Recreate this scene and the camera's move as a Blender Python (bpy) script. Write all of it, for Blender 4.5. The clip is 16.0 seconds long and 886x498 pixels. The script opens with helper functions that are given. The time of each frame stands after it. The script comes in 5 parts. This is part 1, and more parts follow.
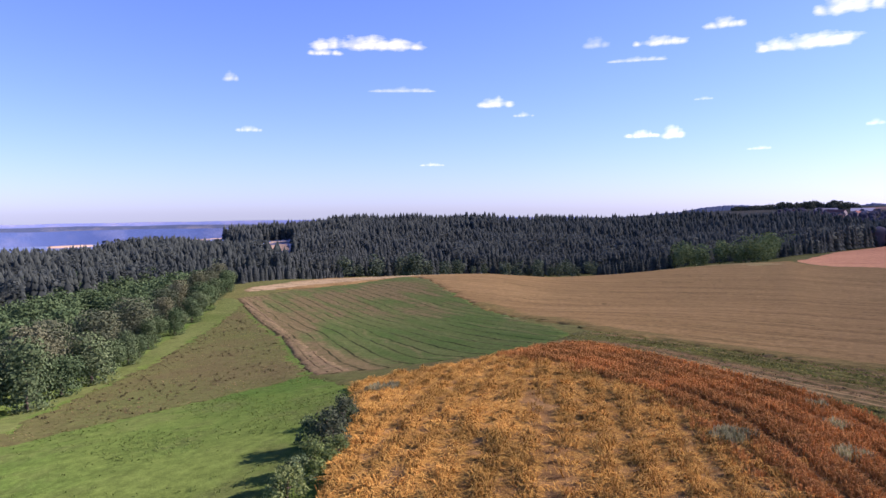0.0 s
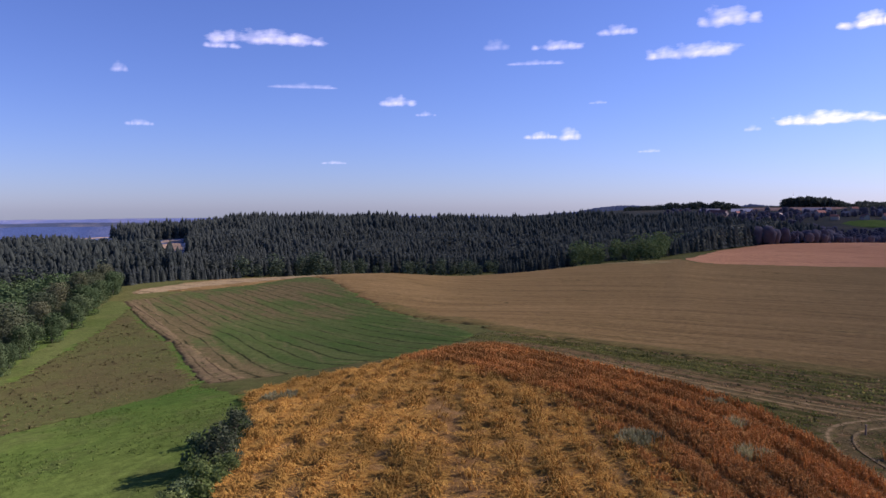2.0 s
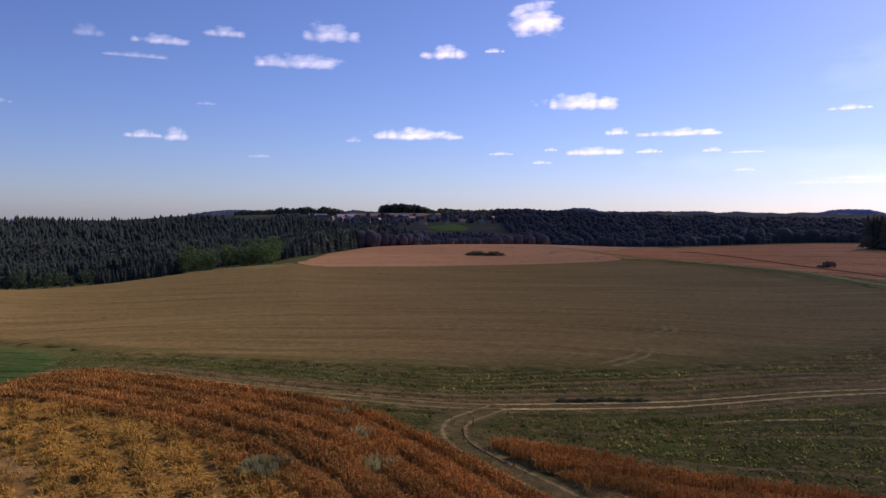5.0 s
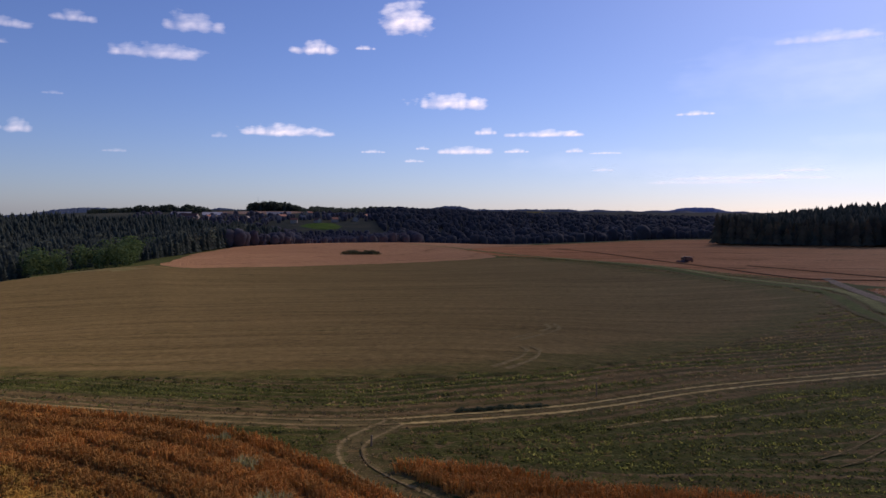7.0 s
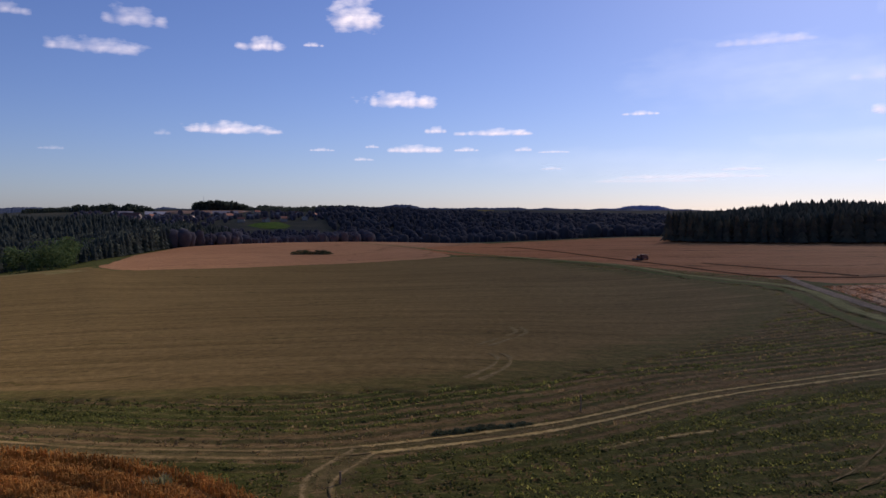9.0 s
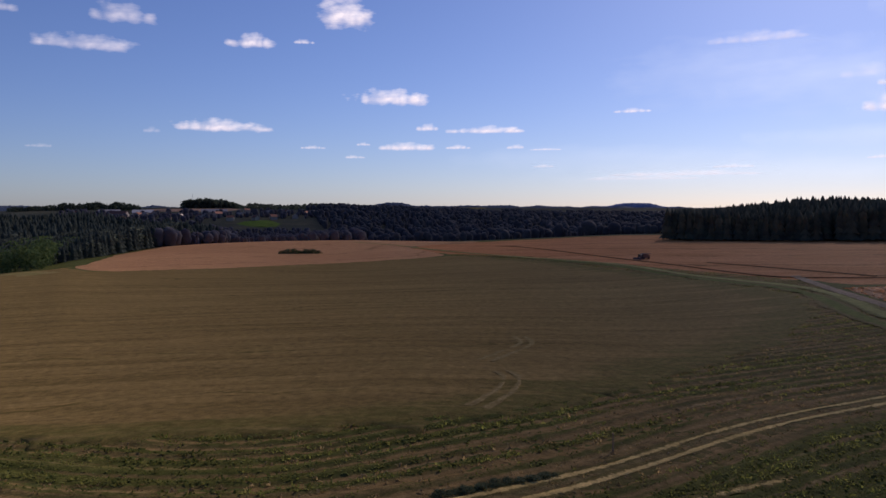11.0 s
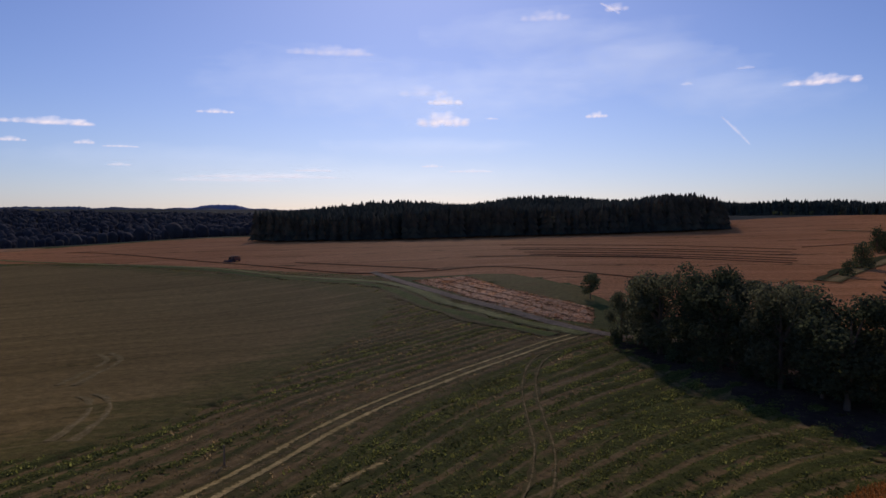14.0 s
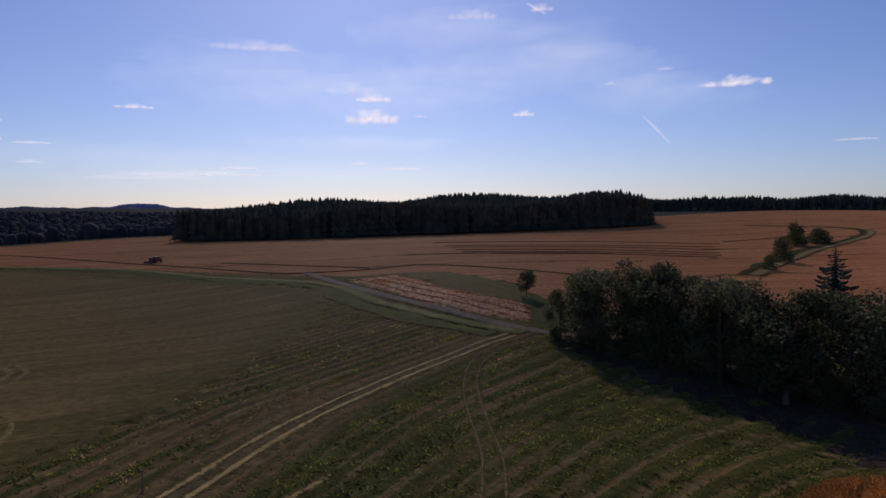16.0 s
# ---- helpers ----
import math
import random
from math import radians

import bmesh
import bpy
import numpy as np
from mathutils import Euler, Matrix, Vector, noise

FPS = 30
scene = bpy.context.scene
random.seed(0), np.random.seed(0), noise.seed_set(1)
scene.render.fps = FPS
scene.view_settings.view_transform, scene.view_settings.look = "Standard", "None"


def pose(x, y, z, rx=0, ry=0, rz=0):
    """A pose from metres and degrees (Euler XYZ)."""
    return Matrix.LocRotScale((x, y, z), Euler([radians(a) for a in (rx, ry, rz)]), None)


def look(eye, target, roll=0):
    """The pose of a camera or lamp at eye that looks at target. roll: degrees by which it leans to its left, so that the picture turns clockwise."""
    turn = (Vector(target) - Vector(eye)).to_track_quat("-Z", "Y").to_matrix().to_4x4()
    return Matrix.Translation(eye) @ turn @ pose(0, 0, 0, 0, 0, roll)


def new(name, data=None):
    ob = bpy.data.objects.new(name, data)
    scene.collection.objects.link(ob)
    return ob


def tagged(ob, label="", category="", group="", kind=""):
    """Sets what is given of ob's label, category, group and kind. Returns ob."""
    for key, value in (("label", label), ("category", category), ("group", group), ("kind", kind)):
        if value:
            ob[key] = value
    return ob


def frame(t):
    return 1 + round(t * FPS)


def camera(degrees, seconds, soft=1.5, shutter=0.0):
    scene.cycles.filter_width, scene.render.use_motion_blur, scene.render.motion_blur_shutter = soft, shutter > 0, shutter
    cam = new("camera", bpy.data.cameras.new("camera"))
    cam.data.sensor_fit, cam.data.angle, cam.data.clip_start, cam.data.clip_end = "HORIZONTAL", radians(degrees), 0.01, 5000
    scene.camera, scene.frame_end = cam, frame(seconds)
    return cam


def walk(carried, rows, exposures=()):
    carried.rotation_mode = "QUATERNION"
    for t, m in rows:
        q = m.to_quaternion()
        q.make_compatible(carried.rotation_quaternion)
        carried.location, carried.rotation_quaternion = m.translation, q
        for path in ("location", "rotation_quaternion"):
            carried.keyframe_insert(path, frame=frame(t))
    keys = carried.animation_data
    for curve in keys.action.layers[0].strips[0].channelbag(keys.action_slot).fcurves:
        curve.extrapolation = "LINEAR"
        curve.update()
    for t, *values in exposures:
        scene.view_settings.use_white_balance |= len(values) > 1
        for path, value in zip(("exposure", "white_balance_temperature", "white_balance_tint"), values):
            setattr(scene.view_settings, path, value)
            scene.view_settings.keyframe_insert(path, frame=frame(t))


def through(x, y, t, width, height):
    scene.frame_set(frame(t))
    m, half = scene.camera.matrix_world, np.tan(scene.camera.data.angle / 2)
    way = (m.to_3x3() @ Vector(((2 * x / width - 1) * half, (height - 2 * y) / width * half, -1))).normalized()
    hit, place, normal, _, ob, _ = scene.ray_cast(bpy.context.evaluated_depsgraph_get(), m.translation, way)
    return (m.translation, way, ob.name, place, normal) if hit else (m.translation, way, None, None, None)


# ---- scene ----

FOV = 63.54
PATH = [  # seconds, x, y, z, heading clockwise from +y, pitch up, roll
    (0.0, 0.00, -0.00, 27.86, 0.01, -3.02, -0.52),
    (0.5, 0.04, 0.78, 27.81, 0.12, -3.07, -0.47),
    (1.0, 0.16, 1.43, 27.87, 2.22, -3.12, -0.49),
    (1.5, 0.12, 2.03, 27.89, 5.88, -3.15, -0.31),
    (2.0, 0.14, 2.79, 27.91, 7.80, -3.17, -0.23),
    (2.5, 0.20, 3.67, 27.93, 9.50, -3.22, -0.20),
    (3.0, 0.41, 4.53, 27.93, 9.85, -3.24, -0.23),
    (3.5, 0.81, 5.34, 27.91, 16.24, -3.18, -0.05),
    (4.0, 1.04, 6.29, 27.82, 29.09, -3.05, 0.48),
    (4.2, 1.14, 6.65, 27.78, 32.01, -3.01, 0.53),
    (6.3, 3.13, 11.13, 27.78, 43.89, -2.81, 0.12),
    (6.5, 3.28, 11.74, 27.79, 45.30, -2.90, 0.22),
    (7.0, 3.82, 13.13, 27.82, 48.41, -2.89, 0.31),
    (7.5, 4.62, 14.57, 27.85, 50.49, -2.89, 0.31),
    (8.0, 5.52, 16.13, 27.79, 51.53, -2.92, 0.29),
    (8.5, 6.67, 17.70, 27.80, 52.08, -2.96, 0.25),
    (9.0, 8.05, 19.36, 27.80, 52.40, -2.99, 0.12),
    (9.2, 8.61, 20.08, 27.83, 52.65, -3.02, -0.15),
    (11.3, 18.73, 28.53, 27.64, 53.13, -3.19, -0.01),
    (11.5, 18.81, 28.71, 27.69, 53.12, -2.92, -0.56),
    (12.0, 18.77, 28.99, 27.82, 55.83, -2.88, -0.56),
    (12.5, 18.69, 28.90, 27.88, 64.94, -2.94, -0.25),
    (13.0, 18.46, 29.22, 27.78, 78.95, -2.89, 0.26),
    (13.5, 18.36, 29.47, 27.78, 84.87, -2.91, 0.27),
    (14.0, 18.47, 29.58, 27.82, 85.30, -2.99, 0.05),
    (14.5, 18.76, 29.67, 27.72, 85.28, -3.03, -0.07),
    (15.0, 19.45, 29.83, 27.70, 85.32, -3.07, -0.25),
    (15.5, 20.72, 30.05, 27.69, 88.12, -3.12, -0.21),
    (16.0, 22.32, 30.73, 27.70, 90.91, -3.18, -0.25),
]

cam = camera(FOV, 16.0, soft=1.5)


def aim(x, y, z, heading, pitch, roll):
    h, p = radians(heading), radians(pitch)
    ahead = Vector((math.sin(h) * math.cos(p), math.cos(h) * math.cos(p), math.sin(p)))
    return look((x, y, z), Vector((x, y, z)) + ahead, roll)


EXPOSURES = [(0.0, 1.41, 5990, 45), (0.5, 1.10, 5980, 43), (1.0, 0.92, 5980, 40), (2.0, 0.71, 6030, 39), (3.5, 0.68, 6280, 37), (4.2, 0.59, 6450, 34), (6.5, 0.25, 6600, 28), (9.0, 0.14, 6680, 26), (12.0, 0.06, 6740, 25), (16.0, -0.04, 6740, 24)]
walk(cam, [(r[0], aim(*r[1:])) for r in PATH], EXPOSURES)

# ---- light ----
SUN_HEADING, SUN_HEIGHT = 84.0, 31.0
world = bpy.data.worlds.new("sky")
world.use_nodes = True
scene.world = world
wn = world.node_tree.nodes
sky = wn.new("ShaderNodeTexSky")
sky.sky_type = "NISHITA"
sky.sun_disc = False
sky.sun_elevation, sky.sun_rotation = radians(SUN_HEIGHT), radians(SUN_HEADING)
sky.altitude, sky.air_density, sky.dust_density, sky.ozone_density = 500, 1.0, 0.55, 3.2
tone = wn.new("ShaderNodeMix")
tone.data_type, tone.blend_type = "RGBA", "MULTIPLY"
tone.inputs[0].default_value = 1.0
tone.inputs[7].default_value = (0.825, 0.985, 1.345, 1)
soften = wn.new("ShaderNodeGamma")
soften.inputs[1].default_value = 1.02
world.node_tree.links.new(sky.outputs[0], soften.inputs[0])
world.node_tree.links.new(soften.outputs[0], tone.inputs[6])
world.node_tree.links.new(tone.outputs[2], wn["Background"].inputs[0])
wn["Background"].inputs[1].default_value = 0.057

sun_data = bpy.data.lights.new("sun", "SUN")
sun_data.energy, sun_data.angle, sun_data.color = 5.0, radians(0.55), (1.0, 0.89, 0.745)
sun = new("sun", sun_data)
sh, se = radians(SUN_HEADING), radians(SUN_HEIGHT)
sun.matrix_world = look((0, 0, 300), Vector((0, 0, 300)) - Vector((math.sin(sh) * math.cos(se), math.cos(sh) * math.cos(se), math.sin(se))))

# ---- land ----
# Land heights in metres by heading (degrees clockwise from +y) and distance from the origin.
REACH = [0, 60, 120, 200, 320, 480, 660, 900, 1500, 3000]
LAND = {
    -40: [9, 6, 1, -4, -9, -14, -22, -28, -34, -76],
    -20: [9, 8, 2, -2, -4.4, -12, -18, -18, -28, -76],
    -5: [9, 9.9, 3.6, -1, -1.9, -17, -17, -5, 0, -66],
    3: [9, 10.7, 5.4, 0.3, -0.8, -18, -18.5, -6.5, 2, -46],
    10: [9, 11.2, 7, 1, -2.3, -17, -20, -8, 4, -34],
    25: [9, 11.4, 7.2, 4.2, 3.4, -3, -14, -8, 24, 32],
    28.5: [9, 11.3, 7.3, 4.4, 3.2, 0.6, -7, -9, 24, 33],
    32: [9, 11, 7.5, 4.6, 2.9, 2.2, -2.6, -11, 25, 35],
    38: [9, 10.5, 7.6, 4.8, 2.5, 1.8, 0.0, -12.5, 26, 37],
    45: [9, 10, 7.8, 5, 2.4, 1.5, 0.7, -13, 25, 38],
    53: [9, 9.2, 7.2, 5.1, 3.9, 3.5, 0.0, -11, 15, 36],
    65: [9, 8.4, 6.2, 5.2, 6.2, 8.0, 6.2, -4, 8, 34],
    85: [9, 6.2, 5.2, 9.4, 10, 10.5, 12, 17, 20, 30],
    105: [9, 5.6, 5.2, 7.5, 10, 12.5, 18, 23, 20, 22],
    125: [9, 6, 5.4, 8, 10, 14, 18, 22, 20, 22],
    222: [9, 8, 7, 6, 4, 2, 0, -5, -10, -10],
}


def spline(p0, p1, p2, p3, f):
    return p1 + 0.5 * f * (p2 - p0 + f * (2 * p0 - 5 * p1 + 4 * p2 - p3 + f * (3 * (p1 - p2) + p3 - p0)))


def terrain(x, y):
    x, y = np.asarray(x, float), np.asarray(y, float)
    head = np.array(list(LAND) + [320.0])
    grid = np.array(list(LAND.values()) + [LAND[-40]])
    az = np.degrees(np.arctan2(x, y))
    az = np.where(az < -40, az + 360, az)
    u = np.interp(az, head, np.arange(len(head)))
    v = np.interp(np.hypot(x, y), REACH, np.arange(len(REACH)))
    i, j = np.minimum(u.astype(int), len(head) - 2), np.minimum(v.astype(int), len(REACH) - 2)
    n = len(head) - 1
    rows = []
    for k in (-1, 0, 1, 2):
        r = (i + k) % n
        cols = [grid[r, np.clip(j + m, 0, len(REACH) - 1)] for m in (-1, 0, 1, 2)]
        rows.append(spline(*cols, v - j))
    return spline(*rows, u - i)


# ---- materials ----
class Nodes:
    """A small builder for node materials."""

    def __init__(self, name):
        self.mat = bpy.data.materials.new(name)
        self.mat.use_nodes = True
        self.tree = self.mat.node_tree
        self.bsdf = self.tree.nodes["Principled BSDF"]
        self.out = self.tree.nodes["Material Output"]
        self.at = self.node("ShaderNodeTexCoord").outputs["Object"]

    def node(self, kind):
        n = self.tree.nodes.new(kind)
        return n

    def join(self, a, b):
        self.tree.links.new(a, b)

    def noise(self, scale, detail=4.0, rough=0.55, stretch=None, turn=0.0):
        n = self.tree.nodes.new("ShaderNodeTexNoise")
        n.inputs["Scale"].default_value, n.inputs["Detail"].default_value, n.inputs["Roughness"].default_value = scale, detail, rough
        src = self.at
        if stretch:
            m = self.tree.nodes.new("ShaderNodeMapping")
            m.inputs["Scale"].default_value = stretch
            m.inputs["Rotation"].default_value = (0, 0, turn)
            self.join(src, m.inputs[0])
            src = m.outputs[0]
        self.join(src, n.inputs["Vector"])
        return n.outputs["Fac"]

    def ramp(self, fac, low, high, a=0.35, b=0.65):
        r = self.tree.nodes.new("ShaderNodeValToRGB")
        e = r.color_ramp.elements
        e[0].position, e[1].position = a, b
        e[0].color, e[1].color = (*low, 1), (*high, 1)
        self.join(fac, r.inputs[0])
        return r.outputs[0]

    def step(self, fac, a, b):
        return self.ramp(fac, (0, 0, 0), (1, 1, 1), a, b)

    def mix(self, fac, one, two, how="MIX"):
        m = self.tree.nodes.new("ShaderNodeMix")
        m.data_type, m.blend_type = "RGBA", how
        for src, sock in ((fac, m.inputs[0]), (one, m.inputs[6]), (two, m.inputs[7])):
            if hasattr(src, "links"):
                self.join(src, sock)
            elif isinstance(src, tuple):
                sock.default_value = (*src, 1)
            else:
                sock.default_value = src
        return m.outputs[2]

    def math(self, how, a, b=0.0):
        m = self.tree.nodes.new("ShaderNodeMath")
        m.operation = how
        for src, sock in ((a, m.inputs[0]), (b, m.inputs[1])):
            if hasattr(src, "links"):
                self.join(src, sock)
            else:
                sock.default_value = src
        return m.outputs[0]

    def attribute(self, name):
        n = self.tree.nodes.new("ShaderNodeAttribute")
        n.attribute_name = name
        return n.outputs["Fac"]

    def island(self):
        return self.tree.nodes.new("ShaderNodeNewGeometry").outputs["Random Per Island"]

    def each(self):
        return self.tree.nodes.new("ShaderNodeObjectInfo").outputs["Random"]

    def bump(self, fac, strength, distance):
        b = self.tree.nodes.new("ShaderNodeBump")
        b.inputs["Strength"].default_value, b.inputs["Distance"].default_value = strength, distance
        self.join(fac, b.inputs["Height"])
        self.join(b.outputs[0], self.bsdf.inputs["Normal"])

    def done(self, colour, rough=0.9, metal=0.0, spec=0.25, dusty=0.0):
        if isinstance(colour, tuple):
            self.bsdf.inputs["Base Color"].default_value = (*colour, 1)
        else:
            self.join(colour, self.bsdf.inputs["Base Color"])
        self.bsdf.inputs["Roughness"].default_value, self.bsdf.inputs["Metallic"].default_value = rough, metal
        self.bsdf.inputs["Specular IOR Level"].default_value = spec
        self.bsdf.inputs["Diffuse Roughness"].default_value = dusty
        return self.mat


def soil(name, dark, light, spot, large=0.02, fine=0.6, lines=None, grit=0.08, streak=None, other=None, pale=None):
    """Ground cover: broad patches, clumps, grit; lines: (attribute, period, colour, share, strength);
    other: two colours of the cover that takes over where the attribute blend is low;
    pale: the colour where it is high."""
    b = Nodes(name)
    c = b.ramp(b.noise(large, 5, 0.6), dark, light, 0.36, 0.64)
    c = b.mix(b.math("MULTIPLY", b.step(b.noise(fine, 5, 0.7), 0.5, 0.72), 0.8), c, spot)
    band = None
    if streak:
        freq, low, high, strength = streak
        sep, com = b.tree.nodes.new("ShaderNodeSeparateXYZ"), b.tree.nodes.new("ShaderNodeCombineXYZ")
        b.join(b.at, sep.inputs[0])
        b.join(b.math("MULTIPLY", b.attribute("across"), freq), com.inputs[0])
        b.join(b.math("MULTIPLY", sep.outputs[0], 0.02), com.inputs[1])
        b.join(b.math("MULTIPLY", sep.outputs[1], 0.02), com.inputs[2])
        n = b.tree.nodes.new("ShaderNodeTexNoise")
        n.inputs["Scale"].default_value, n.inputs["Detail"].default_value = 1.0, 5.0
        b.join(com.outputs[0], n.inputs["Vector"])
        band = n.outputs["Fac"]
        c = b.mix(strength, c, b.ramp(band, low, high, 0.38, 0.62))
    if other:
        k = b.attribute("blend")
        if band:
            k = b.math("ADD", k, b.math("MULTIPLY", b.math("SUBTRACT", band, 0.5), 1.3))
        k = b.math("ADD", k, b.math("MULTIPLY", b.math("SUBTRACT", b.noise(0.25 if band else 1.7, 5, 0.75), 0.5), 0.7 if band else 1.9))
        c = b.mix(b.step(k, 0.36, 0.64), b.ramp(b.noise(0.7, 4, 0.7), other[0], other[1]), c)
    if pale:
        k = b.math("ADD", b.attribute("blend"), b.math("MULTIPLY", b.math("SUBTRACT", b.noise(0.02, 5, 0.7), 0.5), 1.6))
        c = b.mix(b.math("MULTIPLY", b.step(k, 1.2, 2.4), 0.8), c, pale)
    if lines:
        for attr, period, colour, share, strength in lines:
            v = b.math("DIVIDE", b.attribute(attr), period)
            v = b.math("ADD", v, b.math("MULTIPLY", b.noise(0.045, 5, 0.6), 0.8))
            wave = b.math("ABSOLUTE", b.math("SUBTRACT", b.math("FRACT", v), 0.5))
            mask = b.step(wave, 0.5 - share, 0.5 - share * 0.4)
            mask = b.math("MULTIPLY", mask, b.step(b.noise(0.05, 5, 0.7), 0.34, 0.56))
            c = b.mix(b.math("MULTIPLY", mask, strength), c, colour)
    c = b.mix(0.75, c, b.ramp(b.noise(9, 4, 0.75), (0.4, 0.4, 0.4), (1.45, 1.45, 1.45), 0.3, 0.7), "MULTIPLY")
    c = b.mix(0.8, c, b.ramp(b.noise(0.9, 5, 0.7), (0.6, 0.62, 0.6), (1.35, 1.33, 1.3), 0.32, 0.68), "MULTIPLY")
    b.bump(b.noise(2.2, 6, 0.75), 0.8, grit)
    return b.done(c, 0.7, spec=0.0012, dusty=1.0)


GRASS = soil("meadow_grass", (0.050, 0.100, 0.018), (0.094, 0.140, 0.030), (0.080, 0.094, 0.032), 0.05, 0.12)
WILD = soil("rough_grass", (0.078, 0.092, 0.028), (0.115, 0.118, 0.039), (0.066, 0.070, 0.023), 0.01, 0.15)
MOWN = soil("mown_meadow", (0.088, 0.082, 0.033), (0.076, 0.094, 0.028), (0.048, 0.038, 0.019), 0.04, 0.45)
TAN = soil("stubble", (0.194, 0.133, 0.052), (0.237, 0.167, 0.066), (0.170, 0.132, 0.048), 0.012, 0.12,
           lines=[("across", 9.0, (0.275, 0.192, 0.083), 0.07, 0.4), ("across", 6.3, (0.121, 0.085, 0.028), 0.05, 0.5),
                  ("across", 31.0, (0.108, 0.085, 0.026), 0.02, 0.7)],
           streak=(0.3, (0.152, 0.105, 0.038), (0.261, 0.176, 0.069), 0.55), other=((0.118, 0.105, 0.033), (0.169, 0.128, 0.045)), pale=(0.445, 0.352, 0.150))
# near-black line colour: drill lines with the shade in them painted on
YOUNG = soil("young_crop", (0.070, 0.100, 0.029), (0.048, 0.092, 0.022), (0.061, 0.096, 0.024), 0.03, 0.12,
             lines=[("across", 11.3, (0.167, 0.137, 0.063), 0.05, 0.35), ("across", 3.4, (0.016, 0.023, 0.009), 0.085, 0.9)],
             streak=(0.22, (0.044, 0.091, 0.019), (0.100, 0.110, 0.038), 0.45), other=((0.086, 0.081, 0.032), (0.143, 0.114, 0.053)))

TILLED = soil("tilled_strip", (0.129, 0.101, 0.050), (0.176, 0.136, 0.069), (0.099, 0.096, 0.038), 0.03, 0.3,
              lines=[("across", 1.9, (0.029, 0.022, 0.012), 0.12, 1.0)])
REGROWTH = soil("regrowth", (0.178, 0.120, 0.052), (0.240, 0.160, 0.071), (0.150, 0.115, 0.043), 0.03, 0.2,
                lines=[("across", 4.6, (0.330, 0.235, 0.112), 0.05, 0.55), ("across", 2.3, (0.050, 0.060, 0.019), 0.24, 0.75), ("across", 0.77, (0.100, 0.086, 0.035), 0.2, 0.45)],
                streak=(1.3, (0.140, 0.098, 0.041), (0.250, 0.165, 0.074), 0.5), other=((0.072, 0.080, 0.021), (0.122, 0.120, 0.034)))
RIPE = soil("ripe_field", (0.446, 0.181, 0.077), (0.550, 0.239, 0.103), (0.392, 0.169, 0.074), 0.008, 0.05,
            lines=[("across", 46.0, (0.135, 0.067, 0.028), 0.04, 1.0), ("across", 7.5, (0.275, 0.126, 0.045), 0.09, 0.6)],
            streak=(0.12, (0.391, 0.155, 0.057), (0.579, 0.258, 0.108), 0.5))
RIPE_PALE = soil("pale_ripe_field", (0.414, 0.211, 0.102), (0.502, 0.267, 0.129), (0.378, 0.194, 0.092), 0.008, 0.05,
                 lines=[("across", 46.0, (0.158, 0.090, 0.041), 0.03, 0.8)])
STRIP_GRASS = soil("strip_grass", (0.150, 0.128, 0.043), (0.205, 0.160, 0.057), (0.190, 0.122, 0.048), 0.03, 0.15)
PALE_GRASS = soil("pale_grass", (0.066, 0.097, 0.024), (0.100, 0.125, 0.038), (0.061, 0.075, 0.024), 0.04, 0.2)
PALE_GRASS_RIM = soil("green_stubble", (0.150, 0.155, 0.048), (0.205, 0.185, 0.066), (0.235, 0.195, 0.080), 0.02, 0.1, other=((0.235, 0.185, 0.075), (0.285, 0.222, 0.094)))
STRAW = soil("straw_bed", (0.200, 0.112, 0.038), (0.330, 0.205, 0.074), (0.145, 0.080, 0.030), 0.09, 0.6, grit=0.2)
REDSTUB = soil("raked_straw", (0.480, 0.282, 0.145), (0.720, 0.474, 0.270), (0.144, 0.075, 0.034), 0.05, 0.5,
               lines=[("across", 4.0, (0.132, 0.070, 0.034), 0.13, 0.9)])
RUT = soil("wheel_mark", (0.250, 0.178, 0.076), (0.335, 0.240, 0.108), (0.190, 0.148, 0.054), 0.2, 0.35, other=((0.105, 0.092, 0.034), (0.165, 0.124, 0.050)))
DIRT = soil("dirt_track", (0.470, 0.340, 0.130), (0.620, 0.455, 0.190), (0.290, 0.215, 0.080), 0.2, 0.35, other=((0.100, 0.088, 0.030), (0.165, 0.124, 0.048)))
ASPHALT = soil("worn_asphalt", (0.247, 0.180, 0.120), (0.315, 0.232, 0.154), (0.188, 0.143, 0.092), 0.1, 0.8, grit=0.02)
# lowland ground whose blue is distance haze put into the colour
FARLAND_HAZE = soil("hazed_far_fields", (0.076, 0.118, 0.210), (0.101, 0.148, 0.245), (0.230, 0.245, 0.245), 0.0016, 0.0035)
VALLEY = soil("valley_land", (0.040, 0.046, 0.040), (0.058, 0.064, 0.052), (0.105, 0.095, 0.062), 0.004, 0.012)


def leafy(name, low, high, through=0.25, vary=True, mottle=0.8):
    b = Nodes(name)
    c = b.ramp(b.island(), low, high, 0.0, 1.0)
    c = b.mix(mottle, c, b.ramp(b.noise(0.16, 2), (0.5, 0.52, 0.5), (1.45, 1.4, 1.3), 0.36, 0.64), "MULTIPLY")
    if vary:
        c = b.mix(0.8, c, b.ramp(b.each(), (0.7, 0.78, 0.7), (1.35, 1.25, 1.2), 0.0, 1.0), "MULTIPLY")
    b.done(c, 0.95, spec=0.02, dusty=1.0)
    if through:
        t = b.tree.nodes.new("ShaderNodeBsdfTranslucent")
        m = b.tree.nodes.new("ShaderNodeMixShader")
        m.inputs[0].default_value = through
        b.join(c, t.inputs[0])
        b.join(b.bsdf.outputs[0], m.inputs[1])
        b.join(t.outputs[0], m.inputs[2])
        b.join(m.outputs[0], b.out.inputs[0])
    return b.mat


